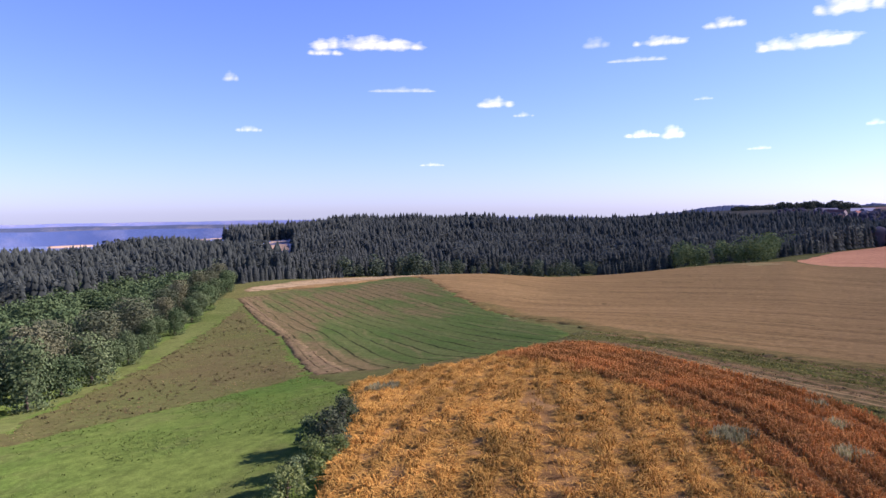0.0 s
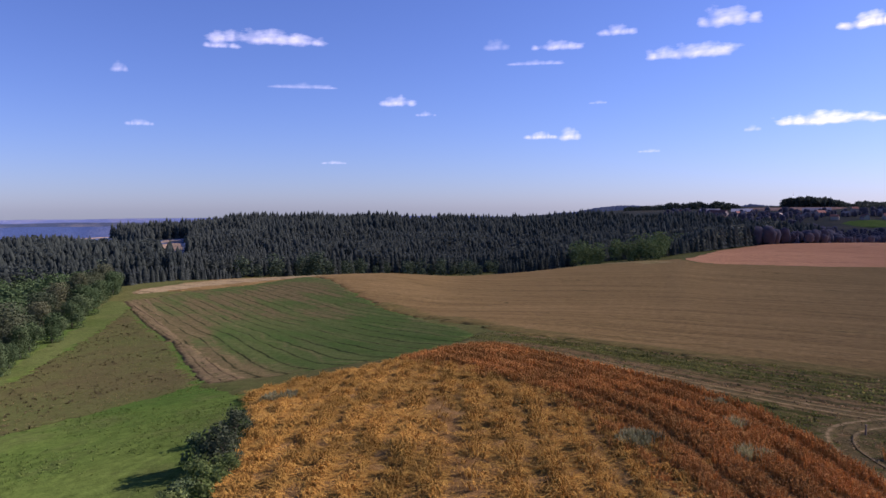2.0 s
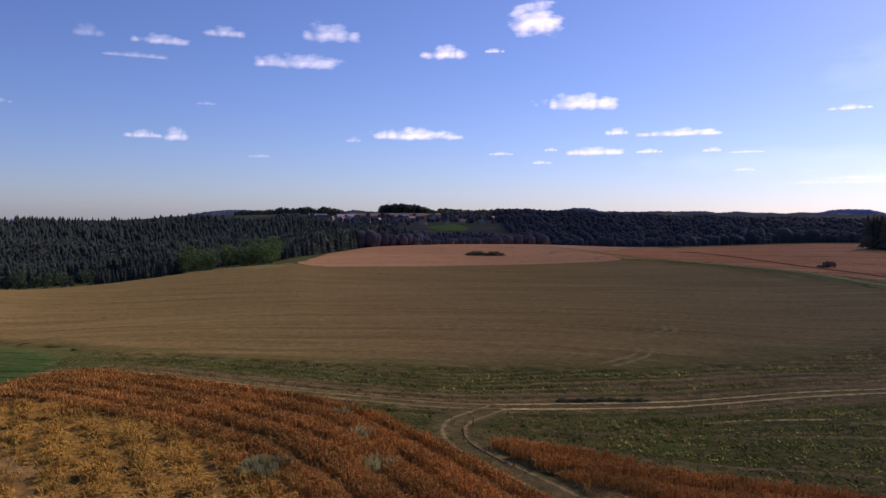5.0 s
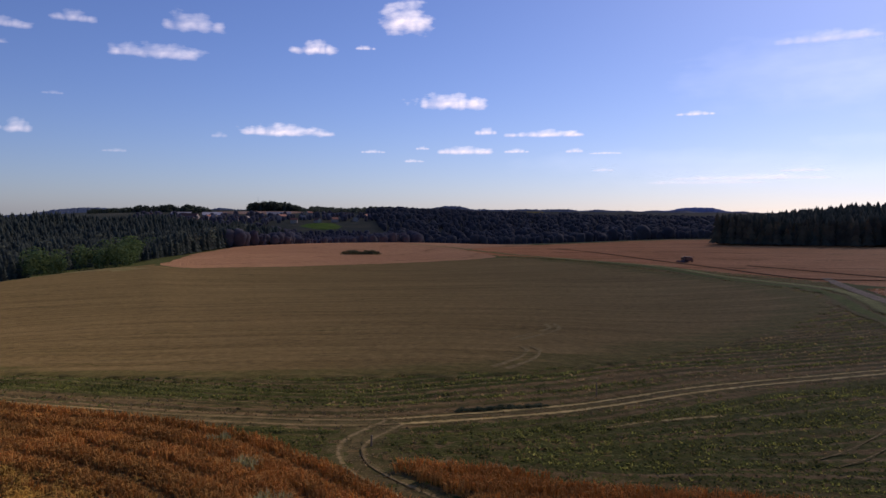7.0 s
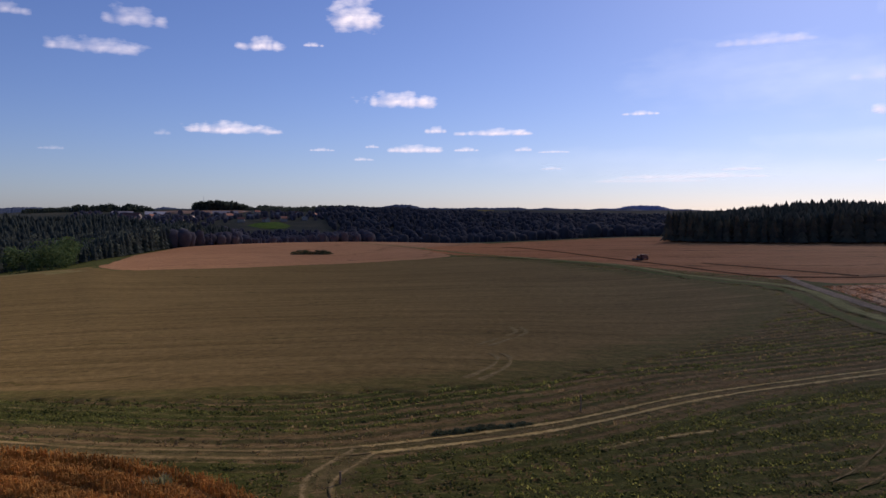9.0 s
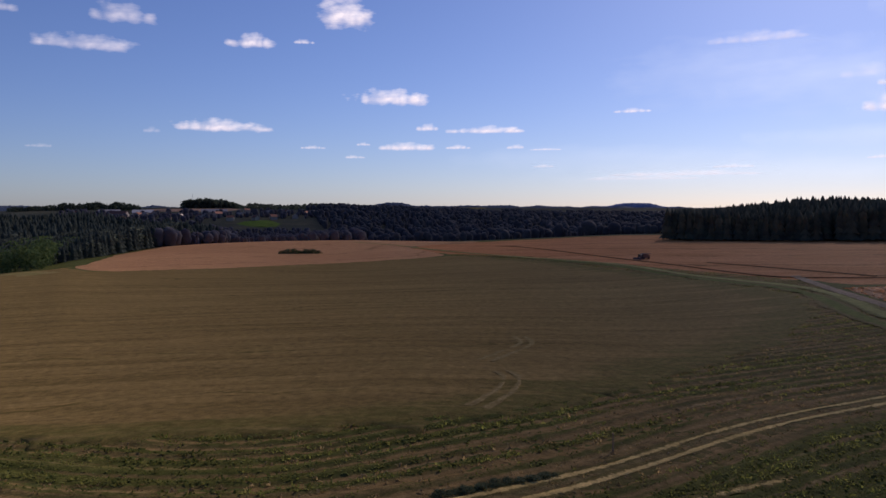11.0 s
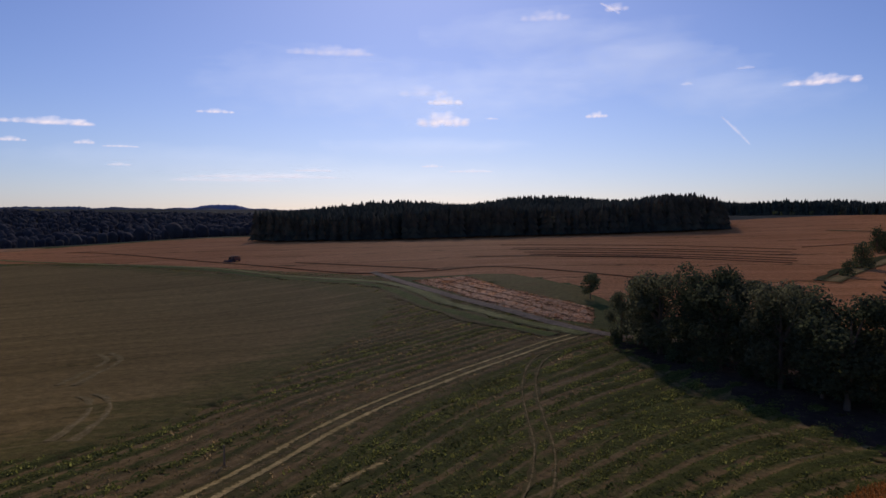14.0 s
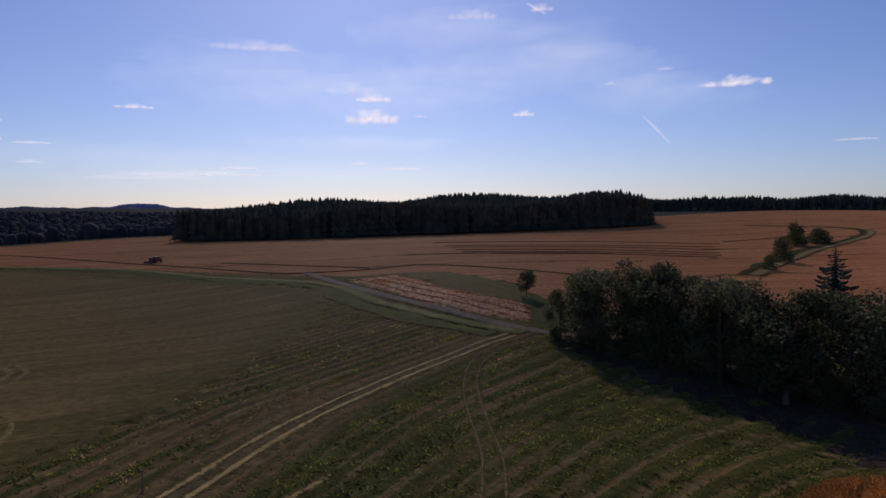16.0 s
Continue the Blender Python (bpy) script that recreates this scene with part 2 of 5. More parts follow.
# needle colour lifted and blued: the haze over the forests is painted in
NEEDLE = leafy("hazed_spruce_needles", (0.041, 0.056, 0.054), (0.068, 0.089, 0.076), 0.38, True, 0.4)
# valley haze painted as a blue tint on the leaves
MIXED = leafy("hazed_mixed_wood_leaves", (0.060, 0.064, 0.092), (0.084, 0.090, 0.114), 0.25, True, 0.25)
LEAF = leafy("broad_leaves", (0.062, 0.105, 0.045), (0.129, 0.184, 0.085), 0.14, True, 0.4)
LEAF_PALE = leafy("pale_leaves", (0.093, 0.109, 0.055), (0.153, 0.170, 0.100), 0.16, True, 0.5)
LEAF_DARK = leafy("dark_leaves", (0.058, 0.080, 0.048), (0.106, 0.132, 0.074), 0.15, True, 0.6)
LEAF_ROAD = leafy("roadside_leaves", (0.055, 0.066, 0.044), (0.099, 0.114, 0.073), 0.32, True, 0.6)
LEAF_MID = leafy("forest_edge_leaves", (0.063, 0.091, 0.058), (0.114, 0.152, 0.096), 0.12, True, 0.6)
LEAF_BUSH = leafy("bush_leaves", (0.122, 0.177, 0.055), (0.219, 0.281, 0.105), 0.3, True, 0.5)
EARS = leafy("ripe_ears", (0.338, 0.164, 0.045), (0.534, 0.286, 0.079), 0.0, False, 0.4)
EARS_FLAT = leafy("lodged_straw", (0.226, 0.108, 0.022), (0.573, 0.360, 0.081), 0.0, False, 0.55)
BLADE = leafy("grass_blades", (0.099, 0.123, 0.031), (0.193, 0.195, 0.062), 0.4, False)
BLADE_GREEN = leafy("meadow_blades", (0.070, 0.126, 0.026), (0.140, 0.189, 0.053), 0.35, False)
BLADE_DRY = leafy("dry_blades", (0.160, 0.122, 0.062), (0.300, 0.232, 0.125), 0.4, False)
BLADE_BROWN = leafy("withered_blades", (0.046, 0.042, 0.022), (0.088, 0.076, 0.038), 0.1, False)
WEED = leafy("grey_weeds", (0.190, 0.200, 0.090), (0.420, 0.400, 0.220), 0.2, False)


def bark(name, dark, light):
    b = Nodes(name)
    c = b.ramp(b.noise(3, 6, 0.7, (4, 4, 0.6)), dark, light)
    b.bump(b.noise(6, 5, 0.7, (4, 4, 0.6)), 0.8, 0.03)
    return b.done(c, 0.95)


BARK = bark("bark", (0.05, 0.04, 0.03), (0.14, 0.11, 0.08))


def plain(name, colour, rough=0.6, metal=0.0, vary=0.25):
    b = Nodes(name)
    lo = tuple(v * (1 - vary) for v in colour)
    hi = tuple(min(1, v * (1 + vary)) for v in colour)
    c = b.ramp(b.noise(0.9, 6, 0.7), lo, hi, 0.3, 0.7)
    b.bump(b.noise(14, 4), 0.2, 0.01)
    return b.done(c, rough, metal, 0.05 if rough > 0.55 else 0.4)


WALL_WHITE = plain("white_render", (0.27, 0.24, 0.21), 0.9)
WALL_GREY = plain("grey_render", (0.24, 0.22, 0.21), 0.9)
ROOF_RED = plain("red_tiles", (0.150, 0.075, 0.062), 0.85)
ROOF_GREY = plain("sheet_roof", (0.25, 0.22, 0.19), 0.6)
ROOF_DULL = plain("pale_sheet_roof", (0.24, 0.23, 0.24), 0.7)
ROOF_PALE = plain("white_sheet_roof", (0.36, 0.36, 0.38), 0.7)
GLASS_DARK = plain("window_glass", (0.03, 0.035, 0.04), 0.15)
PAINT_DUSTY = plain("dusty_paint", (0.075, 0.060, 0.060), 0.7)
PAINT_DARK = plain("dark_paint", (0.05, 0.05, 0.055), 0.5)
RUBBER = plain("rubber", (0.025, 0.025, 0.025), 0.85)
TIMBER = plain("grey_timber", (0.16, 0.13, 0.10), 0.9)
STEEL = plain("galvanised_steel", (0.4, 0.41, 0.42), 0.45, 0.8)


def cloud_material(name, scale, detail, ragged, low, high, stretch, dim=(0.70, 0.69, 0.76), bright=(0.96, 0.95, 0.96)):
    """White vapour whose density comes from the attribute edge and a ragged noise."""
    b = Nodes(name)
    n = b.noise(scale, detail, 0.5, stretch)
    a = b.math("ADD", b.attribute("edge"), b.math("MULTIPLY", b.math("SUBTRACT", n, 0.5), ragged))
    a = b.math("MULTIPLY", b.step(a, low, high), b.attribute("thick"))
    b.tree.nodes.remove(b.bsdf)
    em = b.tree.nodes.new("ShaderNodeEmission")
    tr = b.tree.nodes.new("ShaderNodeBsdfTransparent")
    mx = b.tree.nodes.new("ShaderNodeMixShader")
    lit = b.math("ADD", b.attribute("shade"), b.math("MULTIPLY", b.math("SUBTRACT", b.noise(scale * 0.8, 3, 0.5, (1, 1, 1.3)), 0.5), 0.7))
    b.join(b.ramp(lit, dim, bright, 0.1, 0.62), em.inputs[0])
    em.inputs[1].default_value = 1.06
    b.join(a, mx.inputs[0])
    b.join(tr.outputs[0], mx.inputs[1])
    b.join(em.outputs[0], mx.inputs[2])
    b.join(mx.outputs[0], b.out.inputs[0])
    return b.mat


CLOUD = cloud_material("cloud_vapour", 0.02, 7, 1.5, 0.06, 0.86, (0.5, 1, 1.1))
VEIL = cloud_material("thin_cloud_veil", 0.006, 4, 1.3, -0.1, 1.5, (0.7, 1, 2.2), (0.64, 0.74, 0.86), (0.82, 0.93, 1.0))


# ---- mesh helpers ----
def mesh_from(name, verts, faces, material, attributes=None, smooth=False):
    """A mesh from an array of places and an array (or list of arrays) of faces."""
    me = bpy.data.meshes.new(name)
    verts = np.asarray(verts, np.float32)
    groups = faces if isinstance(faces, list) else [faces]
    groups = [np.asarray(g, np.int32) for g in groups if len(g)]
    me.vertices.add(len(verts))
    me.vertices.foreach_set("co", verts.ravel())
    loops = np.concatenate([g.ravel() for g in groups])
    sizes = np.concatenate([np.full(len(g), g.shape[1], np.int32) for g in groups])
    me.loops.add(len(loops))
    me.loops.foreach_set("vertex_index", loops)
    me.polygons.add(len(sizes))
    me.polygons.foreach_set("loop_start", np.r_[0, np.cumsum(sizes)[:-1]].astype(np.int32))
    me.polygons.foreach_set("use_smooth", np.full(len(sizes), smooth))
    for key, values in (attributes or {}).items():
        me.attributes.new(key, "FLOAT", "POINT").data.foreach_set("value", np.asarray(values, np.float32))
    me.materials.append(material)
    me.update(calc_edges=True)
    me.validate()
    return me


def part(name, data, parent, label="", m=None):
    ob = new(name, data)
    ob.parent = parent
    if m is not None:
        ob.matrix_basis = m
    return tagged(ob, label)


def base(name, x, y, turn=0.0, z=None):
    ob = new(name)
    ob.matrix_basis = pose(x, y, float(terrain(x, y)) if z is None else z, 0, 0, turn)
    return ob


def smooth_line(points, step=1.0):
    """Points along a rounded line through the given ones."""
    p = np.array(points, float)
    p = np.vstack([2 * p[0] - p[1], p, 2 * p[-1] - p[-2]])
    out = []
    for k in range(1, len(p) - 2):
        n = max(2, int(np.linalg.norm(p[k + 1] - p[k]) / step))
        f = np.linspace(0, 1, n, endpoint=False)[:, None]
        out.append(spline(p[k - 1], p[k], p[k + 1], p[k + 2], f))
    return np.vstack(out + [p[-2:-1]])


def off_line(line, x, y):
    """Signed distance of places from a line: positive on its left."""
    q = np.stack([np.asarray(x, float), np.asarray(y, float)], -1)
    best, side = np.full(len(q), 1e9), np.zeros(len(q))
    for a, b in zip(line[:-1], line[1:]):
        d = b - a
        f = np.clip(((q - a) @ d) / (d @ d + 1e-9), 0, 1)
        gap = q - (a + f[:, None] * d)
        r = np.hypot(gap[:, 0], gap[:, 1])
        near = r < best
        best[near] = r[near]
        side[near] = np.sign(d[0] * gap[near, 1] - d[1] * gap[near, 0])
    return best * side


def inside(poly, x, y):
    p = np.asarray(poly, float)
    hit = np.zeros(len(x), bool)
    for (ax, ay), (bx, by) in zip(p, np.roll(p, -1, 0)):
        cross = ((ay > y) != (by > y)) & (x < (bx - ax) * (y - ay) / (by - ay + 1e-12) + ax)
        hit ^= cross
    return hit


def ring(points, step, wobble=0.0, seed=0):
    """A closed outline through the points, rounded a little and made uneven."""
    p = np.array(points, float)
    out = []
    rng = np.random.default_rng(seed)
    for a, b in zip(p, np.roll(p, -1, 0)):
        n = max(1, int(np.linalg.norm(b - a) / step))
        out.append(a + (b - a) * np.linspace(0, 1, n, endpoint=False)[:, None])
    q = np.vstack(out)
    for _ in range(2):
        q = 0.5 * q + 0.25 * (np.roll(q, 1, 0) + np.roll(q, -1, 0))
    return q + rng.normal(0, wobble, q.shape) if wobble else q


def drape(name, outline, cell, lift, material, label, category, across=None, wobble=0.15, relief=0.0, furrow=None, blend=None, calm=None):
    """A field laid over the land inside an outline; across: a function that gives the attribute for its lines."""
    from mathutils.geometry import delaunay_2d_cdt
    edge = ring(outline, cell * 1.2, wobble, 3)
    lo, hi = edge.min(0), edge.max(0)
    gx, gy = np.meshgrid(np.arange(lo[0], hi[0], cell), np.arange(lo[1], hi[1], cell))
    rng = np.random.default_rng(5)
    gx, gy = gx.ravel() + rng.uniform(-0.2, 0.2, gx.size) * cell, gy.ravel() + rng.uniform(-0.2, 0.2, gx.size) * cell
    keep = inside(edge, gx, gy)
    pts = np.vstack([edge, np.stack([gx[keep], gy[keep]], -1)])
    v, _, f, *_ = delaunay_2d_cdt([Vector(p) for p in pts], [], [list(range(len(edge)))], 1, 1e-4)
    xy = np.array([(a.x, a.y) for a in v])
    att = {"across": across(xy[:, 0], xy[:, 1]) if across else xy[:, 0]}
    if blend:
        att["blend"] = blend(xy[:, 0], xy[:, 1])
    rim = np.zeros(len(xy), bool)
    rim[: len(edge)] = True
    z = terrain(xy[:, 0], xy[:, 1]) + np.where(rim, -0.04, lift)
    if relief:
        z = z + relief * rng.uniform(-1, 1, len(z)) * ~rim
    if furrow:
        period, depth = furrow
        depth = depth * calm(xy[:, 0], xy[:, 1]) if calm else depth
        sway = 1.4 * np.sin(xy[:, 0] * 0.021) + 1.1 * np.sin(xy[:, 1] * 0.037 + 1)
        z = z + depth * (np.cos(6.2832 * att["across"] / period + sway) + 0.6 * np.cos(6.2832 * att["across"] / (period * 2.7) + 2 * sway)) * ~rim
    tris = np.array([t for t in f if len(t) == 3], np.int32)
    ob = new(name, mesh_from(name, np.c_[xy, z], tris, material, att, True))
    return tagged(ob, label, category, kind="structure")


def ribbon(name, line, widths, lift, material, label, category, wobble=0.2, crown=0.0, seed=2, gaps=0.0):
    """A strip along a line, between two offsets to its left and right, draped on the land."""
    rng = np.random.default_rng(seed)
    d = np.gradient(line, axis=0)
    d /= np.linalg.norm(d, axis=1)[:, None]
    side = np.stack([-d[:, 1], d[:, 0]], -1)
    offs = np.linspace(widths[0], widths[1], 5)
    rows = []
    for k, o in enumerate(offs):
        w = np.convolve(rng.normal(0, wobble, len(line)), np.ones(5) / 3.0, "same") if k in (0, 4) else np.zeros(len(line))
        q = line + side * (o + w)[:, None]
        rows.append(np.c_[q, terrain(q[:, 0], q[:, 1]) + lift + (crown if 0 < k < 4 else -0.03)])
    v = np.stack(rows, 1).reshape(-1, 3)
    n = len(line)
    i = np.arange(n - 1)[:, None] * 5 + np.arange(4)[None]
    f = np.stack([i, i + 5, i + 6, i + 1], -1).reshape(-1, 4)
    fray = np.tile([-0.15, 0.6, 0.95, 0.6, -0.15], n)
    att = {"across": np.tile(offs, n), "blend": fray - gaps}
    return tagged(new(name, mesh_from(name, v, f, material, att, True)), label, category, kind="structure")


def merge(templates, places, sizes, turns, picks, tall=None):
    """One array of places and faces out of many turned and scaled copies of small meshes."""
    vs, fs, n = [], {}, 0
    tall = sizes if tall is None else tall
    for k, (tv, tf) in enumerate(templates):
        sel = np.where(picks == k)[0]
        if not len(sel):
            continue
        c, s = np.cos(turns[sel])[:, None], np.sin(turns[sel])[:, None]
        x = (tv[None, :, 0] * c - tv[None, :, 1] * s) * sizes[sel, None] + places[sel, 0, None]
        y = (tv[None, :, 0] * s + tv[None, :, 1] * c) * sizes[sel, None] + places[sel, 1, None]
        z = tv[None, :, 2] * tall[sel, None] + places[sel, 2, None]
        vs.append(np.stack([x, y, z], -1).reshape(-1, 3))
        for g in tf:
            at = n + (np.arange(len(sel)) * len(tv))[:, None, None] + g[None]
            fs.setdefault(g.shape[1], []).append(at.reshape(-1, g.shape[1]))
        n += len(sel) * len(tv)
    return np.vstack(vs), [np.vstack(g) for g in fs.values()]


def fill(poly, spacing, seed, jitter=0.45):
    """Scattered places inside an outline, about spacing apart."""
    rng = np.random.default_rng(seed)
    p = np.asarray(poly, float)
    lo, hi = p.min(0), p.max(0)
    gx, gy = np.meshgrid(np.arange(lo[0], hi[0], spacing), np.arange(lo[1], hi[1], spacing))
    gx = gx.ravel() + rng.uniform(-jitter, jitter, gx.size) * spacing
    gy = gy.ravel() + rng.uniform(-jitter, jitter, gy.size) * spacing
    k = inside(p, gx, gy)
    return gx[k], gy[k], rng


def waves(x, y, fx, fy, seed):
    return np.array([noise.noise((a * fx, b * fy, seed)) for a, b in zip(x, y)])


def planted(x, y, sink=0.0):
    return np.stack([x, y, terrain(x, y) - sink], -1)


# ---- the ground ----
def build_ground():
    rad = np.r_[0.0, np.geomspace(3, 4700, 170)]
    ang = np.radians(np.arange(0, 360, 1.0))
    r, a = np.meshgrid(rad[1:], ang, indexing="ij")
    x, y = np.r_[10, (10 + r * np.sin(a)).ravel()], np.r_[20, (20 + r * np.cos(a)).ravel()]
    z = terrain(x, y)
    n, m = r.shape
    i, j = np.meshgrid(np.arange(n - 1), np.arange(m), indexing="ij")
    quad = np.stack([1 + i * m + j, 1 + i * m + (j + 1) % m, 1 + (i + 1) * m + (j + 1) % m, 1 + (i + 1) * m + j], -1).reshape(-1, 4)
    j = np.arange(m)
    tri = np.stack([np.zeros(m, int), 1 + (j + 1) % m, 1 + j], -1)
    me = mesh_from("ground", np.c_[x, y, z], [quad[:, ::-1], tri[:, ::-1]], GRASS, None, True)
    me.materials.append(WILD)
    me.materials.append(FARLAND_HAZE)
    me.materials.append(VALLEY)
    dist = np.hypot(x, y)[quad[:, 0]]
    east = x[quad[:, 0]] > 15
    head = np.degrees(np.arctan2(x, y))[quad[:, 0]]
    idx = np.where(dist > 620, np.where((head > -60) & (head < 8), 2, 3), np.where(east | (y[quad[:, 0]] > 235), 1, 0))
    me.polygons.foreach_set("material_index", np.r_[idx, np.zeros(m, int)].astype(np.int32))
    tagged(new("ground", me), "grass-covered rolling land with meadows and far fields", "ground", kind="structure")


build_ground()

TRACK = smooth_line([(17, 108), (23, 97), (27, 84), (29.4, 77), (32.3, 69), (36.3, 63), (42, 57.6), (50.5, 53.2), (58, 50.7), (70.6, 47.8),
                     (85, 45.2), (97, 42.1), (112, 36.4), (122, 31.4), (136, 23), (141, 19), (146, 15)], 1.0)
SIDE = smooth_line([(45.5, 55.4), (39, 53), (35.8, 49.6), (34.8, 46), (34.7, 40), (34.5, 20), (34, -10), (33, -45)], 1.0)
ROAD = smooth_line([(252, 72), (232, 63.5), (209, 53), (185, 41), (165, 28), (151, 18), (144, 10), (140, -4), (138, -30), (140, -90)], 2.0)


def track_off(x, y):
    return off_line(TRACK[::3], x, y)


TAN_EDGE = [(-79, 282), (-62, 330), (-40, 400), (-5, 440), (30, 445), (62, 425), (100, 400), (140, 385), (164, 340), (157, 305),
            (199, 286), (261, 274), (317, 246), (298, 181), (258, 123), (233, 86), (210, 64), (183, 54), (154, 52.5), (124, 55.5), (91, 59),
            (71, 63), (60, 69), (51, 77), (42, 87), (36, 101), (26, 125), (16, 174), (-5, 284), (-16, 320), (-37, 286), (-57, 274)]
GREEN_EDGE = [(-71, 248), (-57, 271), (-37, 283), (-16, 320), (-5, 284), (16, 174), (22, 122), (19, 112), (9, 99.5), (1, 97.5), (-10.4, 97), (-17.5, 97.5),
              (-35, 155), (-55, 205)]
BROWN_EDGE = [(-49, 80), (-52, 96.5), (-52.7, 125.6), (-58, 172), (-66, 232), (-62, 222), (-56.5, 207), (-36.5, 156.5), (-19, 99), (-24, 90), (-31.6, 81),
              (-41, 74), (-50, 62), (-75, 30), (-85, 45)]
TILL_EDGE = [(-73, 252), (-66, 256), (-40, 176), (-22, 125), (-12, 99), (-17.8, 97), (-35, 155), (-55, 205)]
ORANGE = [(-8, 44.7), (-8, 53.3), (-7.3, 62), (-10.7, 82), (-5.9, 86.4), (1, 90), (10.4, 96.7), (17.5, 100.5), (21, 98), (25.3, 84), (28, 74),
          (31.2, 65), (33, 56), (33, 47), (32.8, 40), (32.5, 18), (32, -10), (30, -45), (-14, -45), (-9, 0), (-8.2, 30)]
ORANGE_EAST = [(36.6, 47), (39, 45.6), (42.5, 41), (47.2, 34), (56, 24), (65.4, 13.6), (73.6, 4.8), (78, -1.5), (80, -9), (78, -40), (38, -45), (36.8, 10),
               (36.5, 40)]
BAND = [(18, 103), (20, 116), (26, 123), (37.5, 101), (43.5, 88), (52.5, 78), (61, 70.6), (72, 65), (92, 61), (124, 57.5), (154, 54.5), (182, 56), (209, 66), (234, 90), (300, 192), (319, 250), (327, 250), (309, 183),
        (258, 90), (239, 68), (209, 51), (185, 39), (165, 26), (151, 14), (140, 3), (120, 0), (105, -8), (90, -14), (80, -16), (60, 5), (40, 35), (30, 50), (24, 86)]
RED = [(221, 55), (226, 40), (194, 28.5), (177, 17), (168, 10.5), (153, 12.5), (160, 22.5), (179, 35.5)]
STRIP = [(228, 41), (234, 33.5), (217, 20.5), (189, 8), (169, 9.5), (177, 17), (194, 28)]
FAR_EAST = [(240, 66), (264, 116), (304, 176), (325, 246), (350, 300), (400, 345), (480, 330), (540, 250), (590, 150), (640, 0), (690, -150), (880, -420),
            (500, -500), (250, -300), (165, -90), (150, -20), (160, 2), (172, 8), (189, 7), (218, 19), (236, 33), (228, 43), (222, 56), (232, 61)]
FAR_NORTH = [(157, 305), (168, 338), (250, 455), (378, 590), (480, 640), (540, 520), (480, 330), (400, 345), (320, 248), (261, 275), (199, 287)]

def tan_off(x, y):
    return np.asarray(x) * 0.72 + np.asarray(y) * 0.69 + 6 * np.sin(np.asarray(x) * 0.012)


def east_off(x, y):
    return np.asarray(x) * 0.98 + np.asarray(y) * 0.17


TAN_SOUTH = np.array([(-16, 320), (-5, 284), (16, 174), (26, 125), (36, 101), (42, 87), (51, 77), (60, 69), (71, 63), (91, 59), (124, 55.5), (154, 52.5), (183, 54), (210, 64),
                      (233, 86), (258, 123), (298, 181), (317, 246)], float)


GRAIN_RIM = np.array([(39, 45.6), (42.5, 41), (47.2, 34), (56, 24), (66, 14.5), (75, 6), (80, 0), (84, -9), (96, -24)], float)


def row_off(x, y):
    """Rows follow the track beside it and swing round to the rim of the standing grain further in."""
    d = track_off(x, y)
    a, b = np.maximum(-d - 5, 0.0), np.abs(off_line(GRAIN_RIM, x, y)) + 0.5
    return np.where(d > -5, d, -5 - 34 * a / (a + b))


def calm(x, y):
    """0 on wheel marks, 1 where rows stand undisturbed."""
    near = np.minimum(np.abs(track_off(x, y)), np.abs(off_line(SIDE[::3], x, y)))
    near = np.minimum(near, np.abs(np.abs(off_line(RUTS[::3], x, y)) - 0.9) + 0.8)
    for line in MARKS:
        near = np.minimum(near, np.abs(off_line(line[::3], x, y)) + 0.6)
    return np.clip((near - 1.5) / 1.5, 0.0, 1.0)


MARKS = [smooth_line(p, 0.8) for p in ([(68, 25.2), (75.8, 22.4), (82.9, 21.0), (89.7, 17.6)], [(70, 21.5), (76.8, 19.3), (86.2, 16.1), (95.7, 11.3)],
                                       [(97, 3.6), (95.2, 2.7), (89.7, 1.3), (88.3, -0.7), (86.6, -2.0)])]
RUTS = smooth_line([(131, 21), (127, 23.4), (118, 25.3), (106, 26.1), (93, 25.9), (82, 25.7), (72, 26.4), (66, 27.4)], 1.0)


def dryness(x, y):
    """0 where green plants have come up again in strips along the track, 1 where stubble lies bare."""
    d = track_off(x, y)
    r = row_off(x, y)
    strip = np.array([0.8 * noise.noise((q * 0.22, a * 0.03, b * 0.03)) + 0.7 * noise.noise((q * 0.7, a * 0.05, b * 0.05 + 7)) for q, a, b in zip(r, x, y)])
    lush = np.interp(d, [-60, -25, -4, -1.6, 1.6, 7, 10, 16, 24], [0.36, 0.3, 0.14, -0.25, -0.25, -0.14, 0.1, 0.09, -0.08])
    lush = np.where(d > 3, lush - 0.28 * np.clip((np.asarray(x) - 80) / 40, 0, 1), lush)
    ridge_row = np.cos(6.2832 * r / 2.3 + 1.4 * np.sin(np.asarray(x) * 0.021) + 1.1 * np.sin(np.asarray(y) * 0.037 + 1))
    return 0.5 - 0.6 * strip - lush - 0.42 * ridge_row * np.clip((np.abs(d) - 2) / 4, 0, 1)


def tan_blend(x, y):
    x, y = np.asarray(x), np.asarray(y)
    low = np.clip(off_line(TAN_SOUTH, x, y) / 20.0 + 0.05, -1, 1)
    # headings away from the sun turn paler: stubble's brightness there is painted in
    north = np.interp(np.degrees(np.arctan2(x, y)), [0, 12, 26, 40, 52], [1.6, 1.5, 1.3, 0.75, 0.0])
    return np.where(y > 215, 1.0, low) + north * np.clip((low - 0.3) / 0.5, 0, 1)


YOUNG_LINE = np.array([(-75.0, 250.0), (-55, 205), (-35, 155), (-17, 97), (-10, 80)])


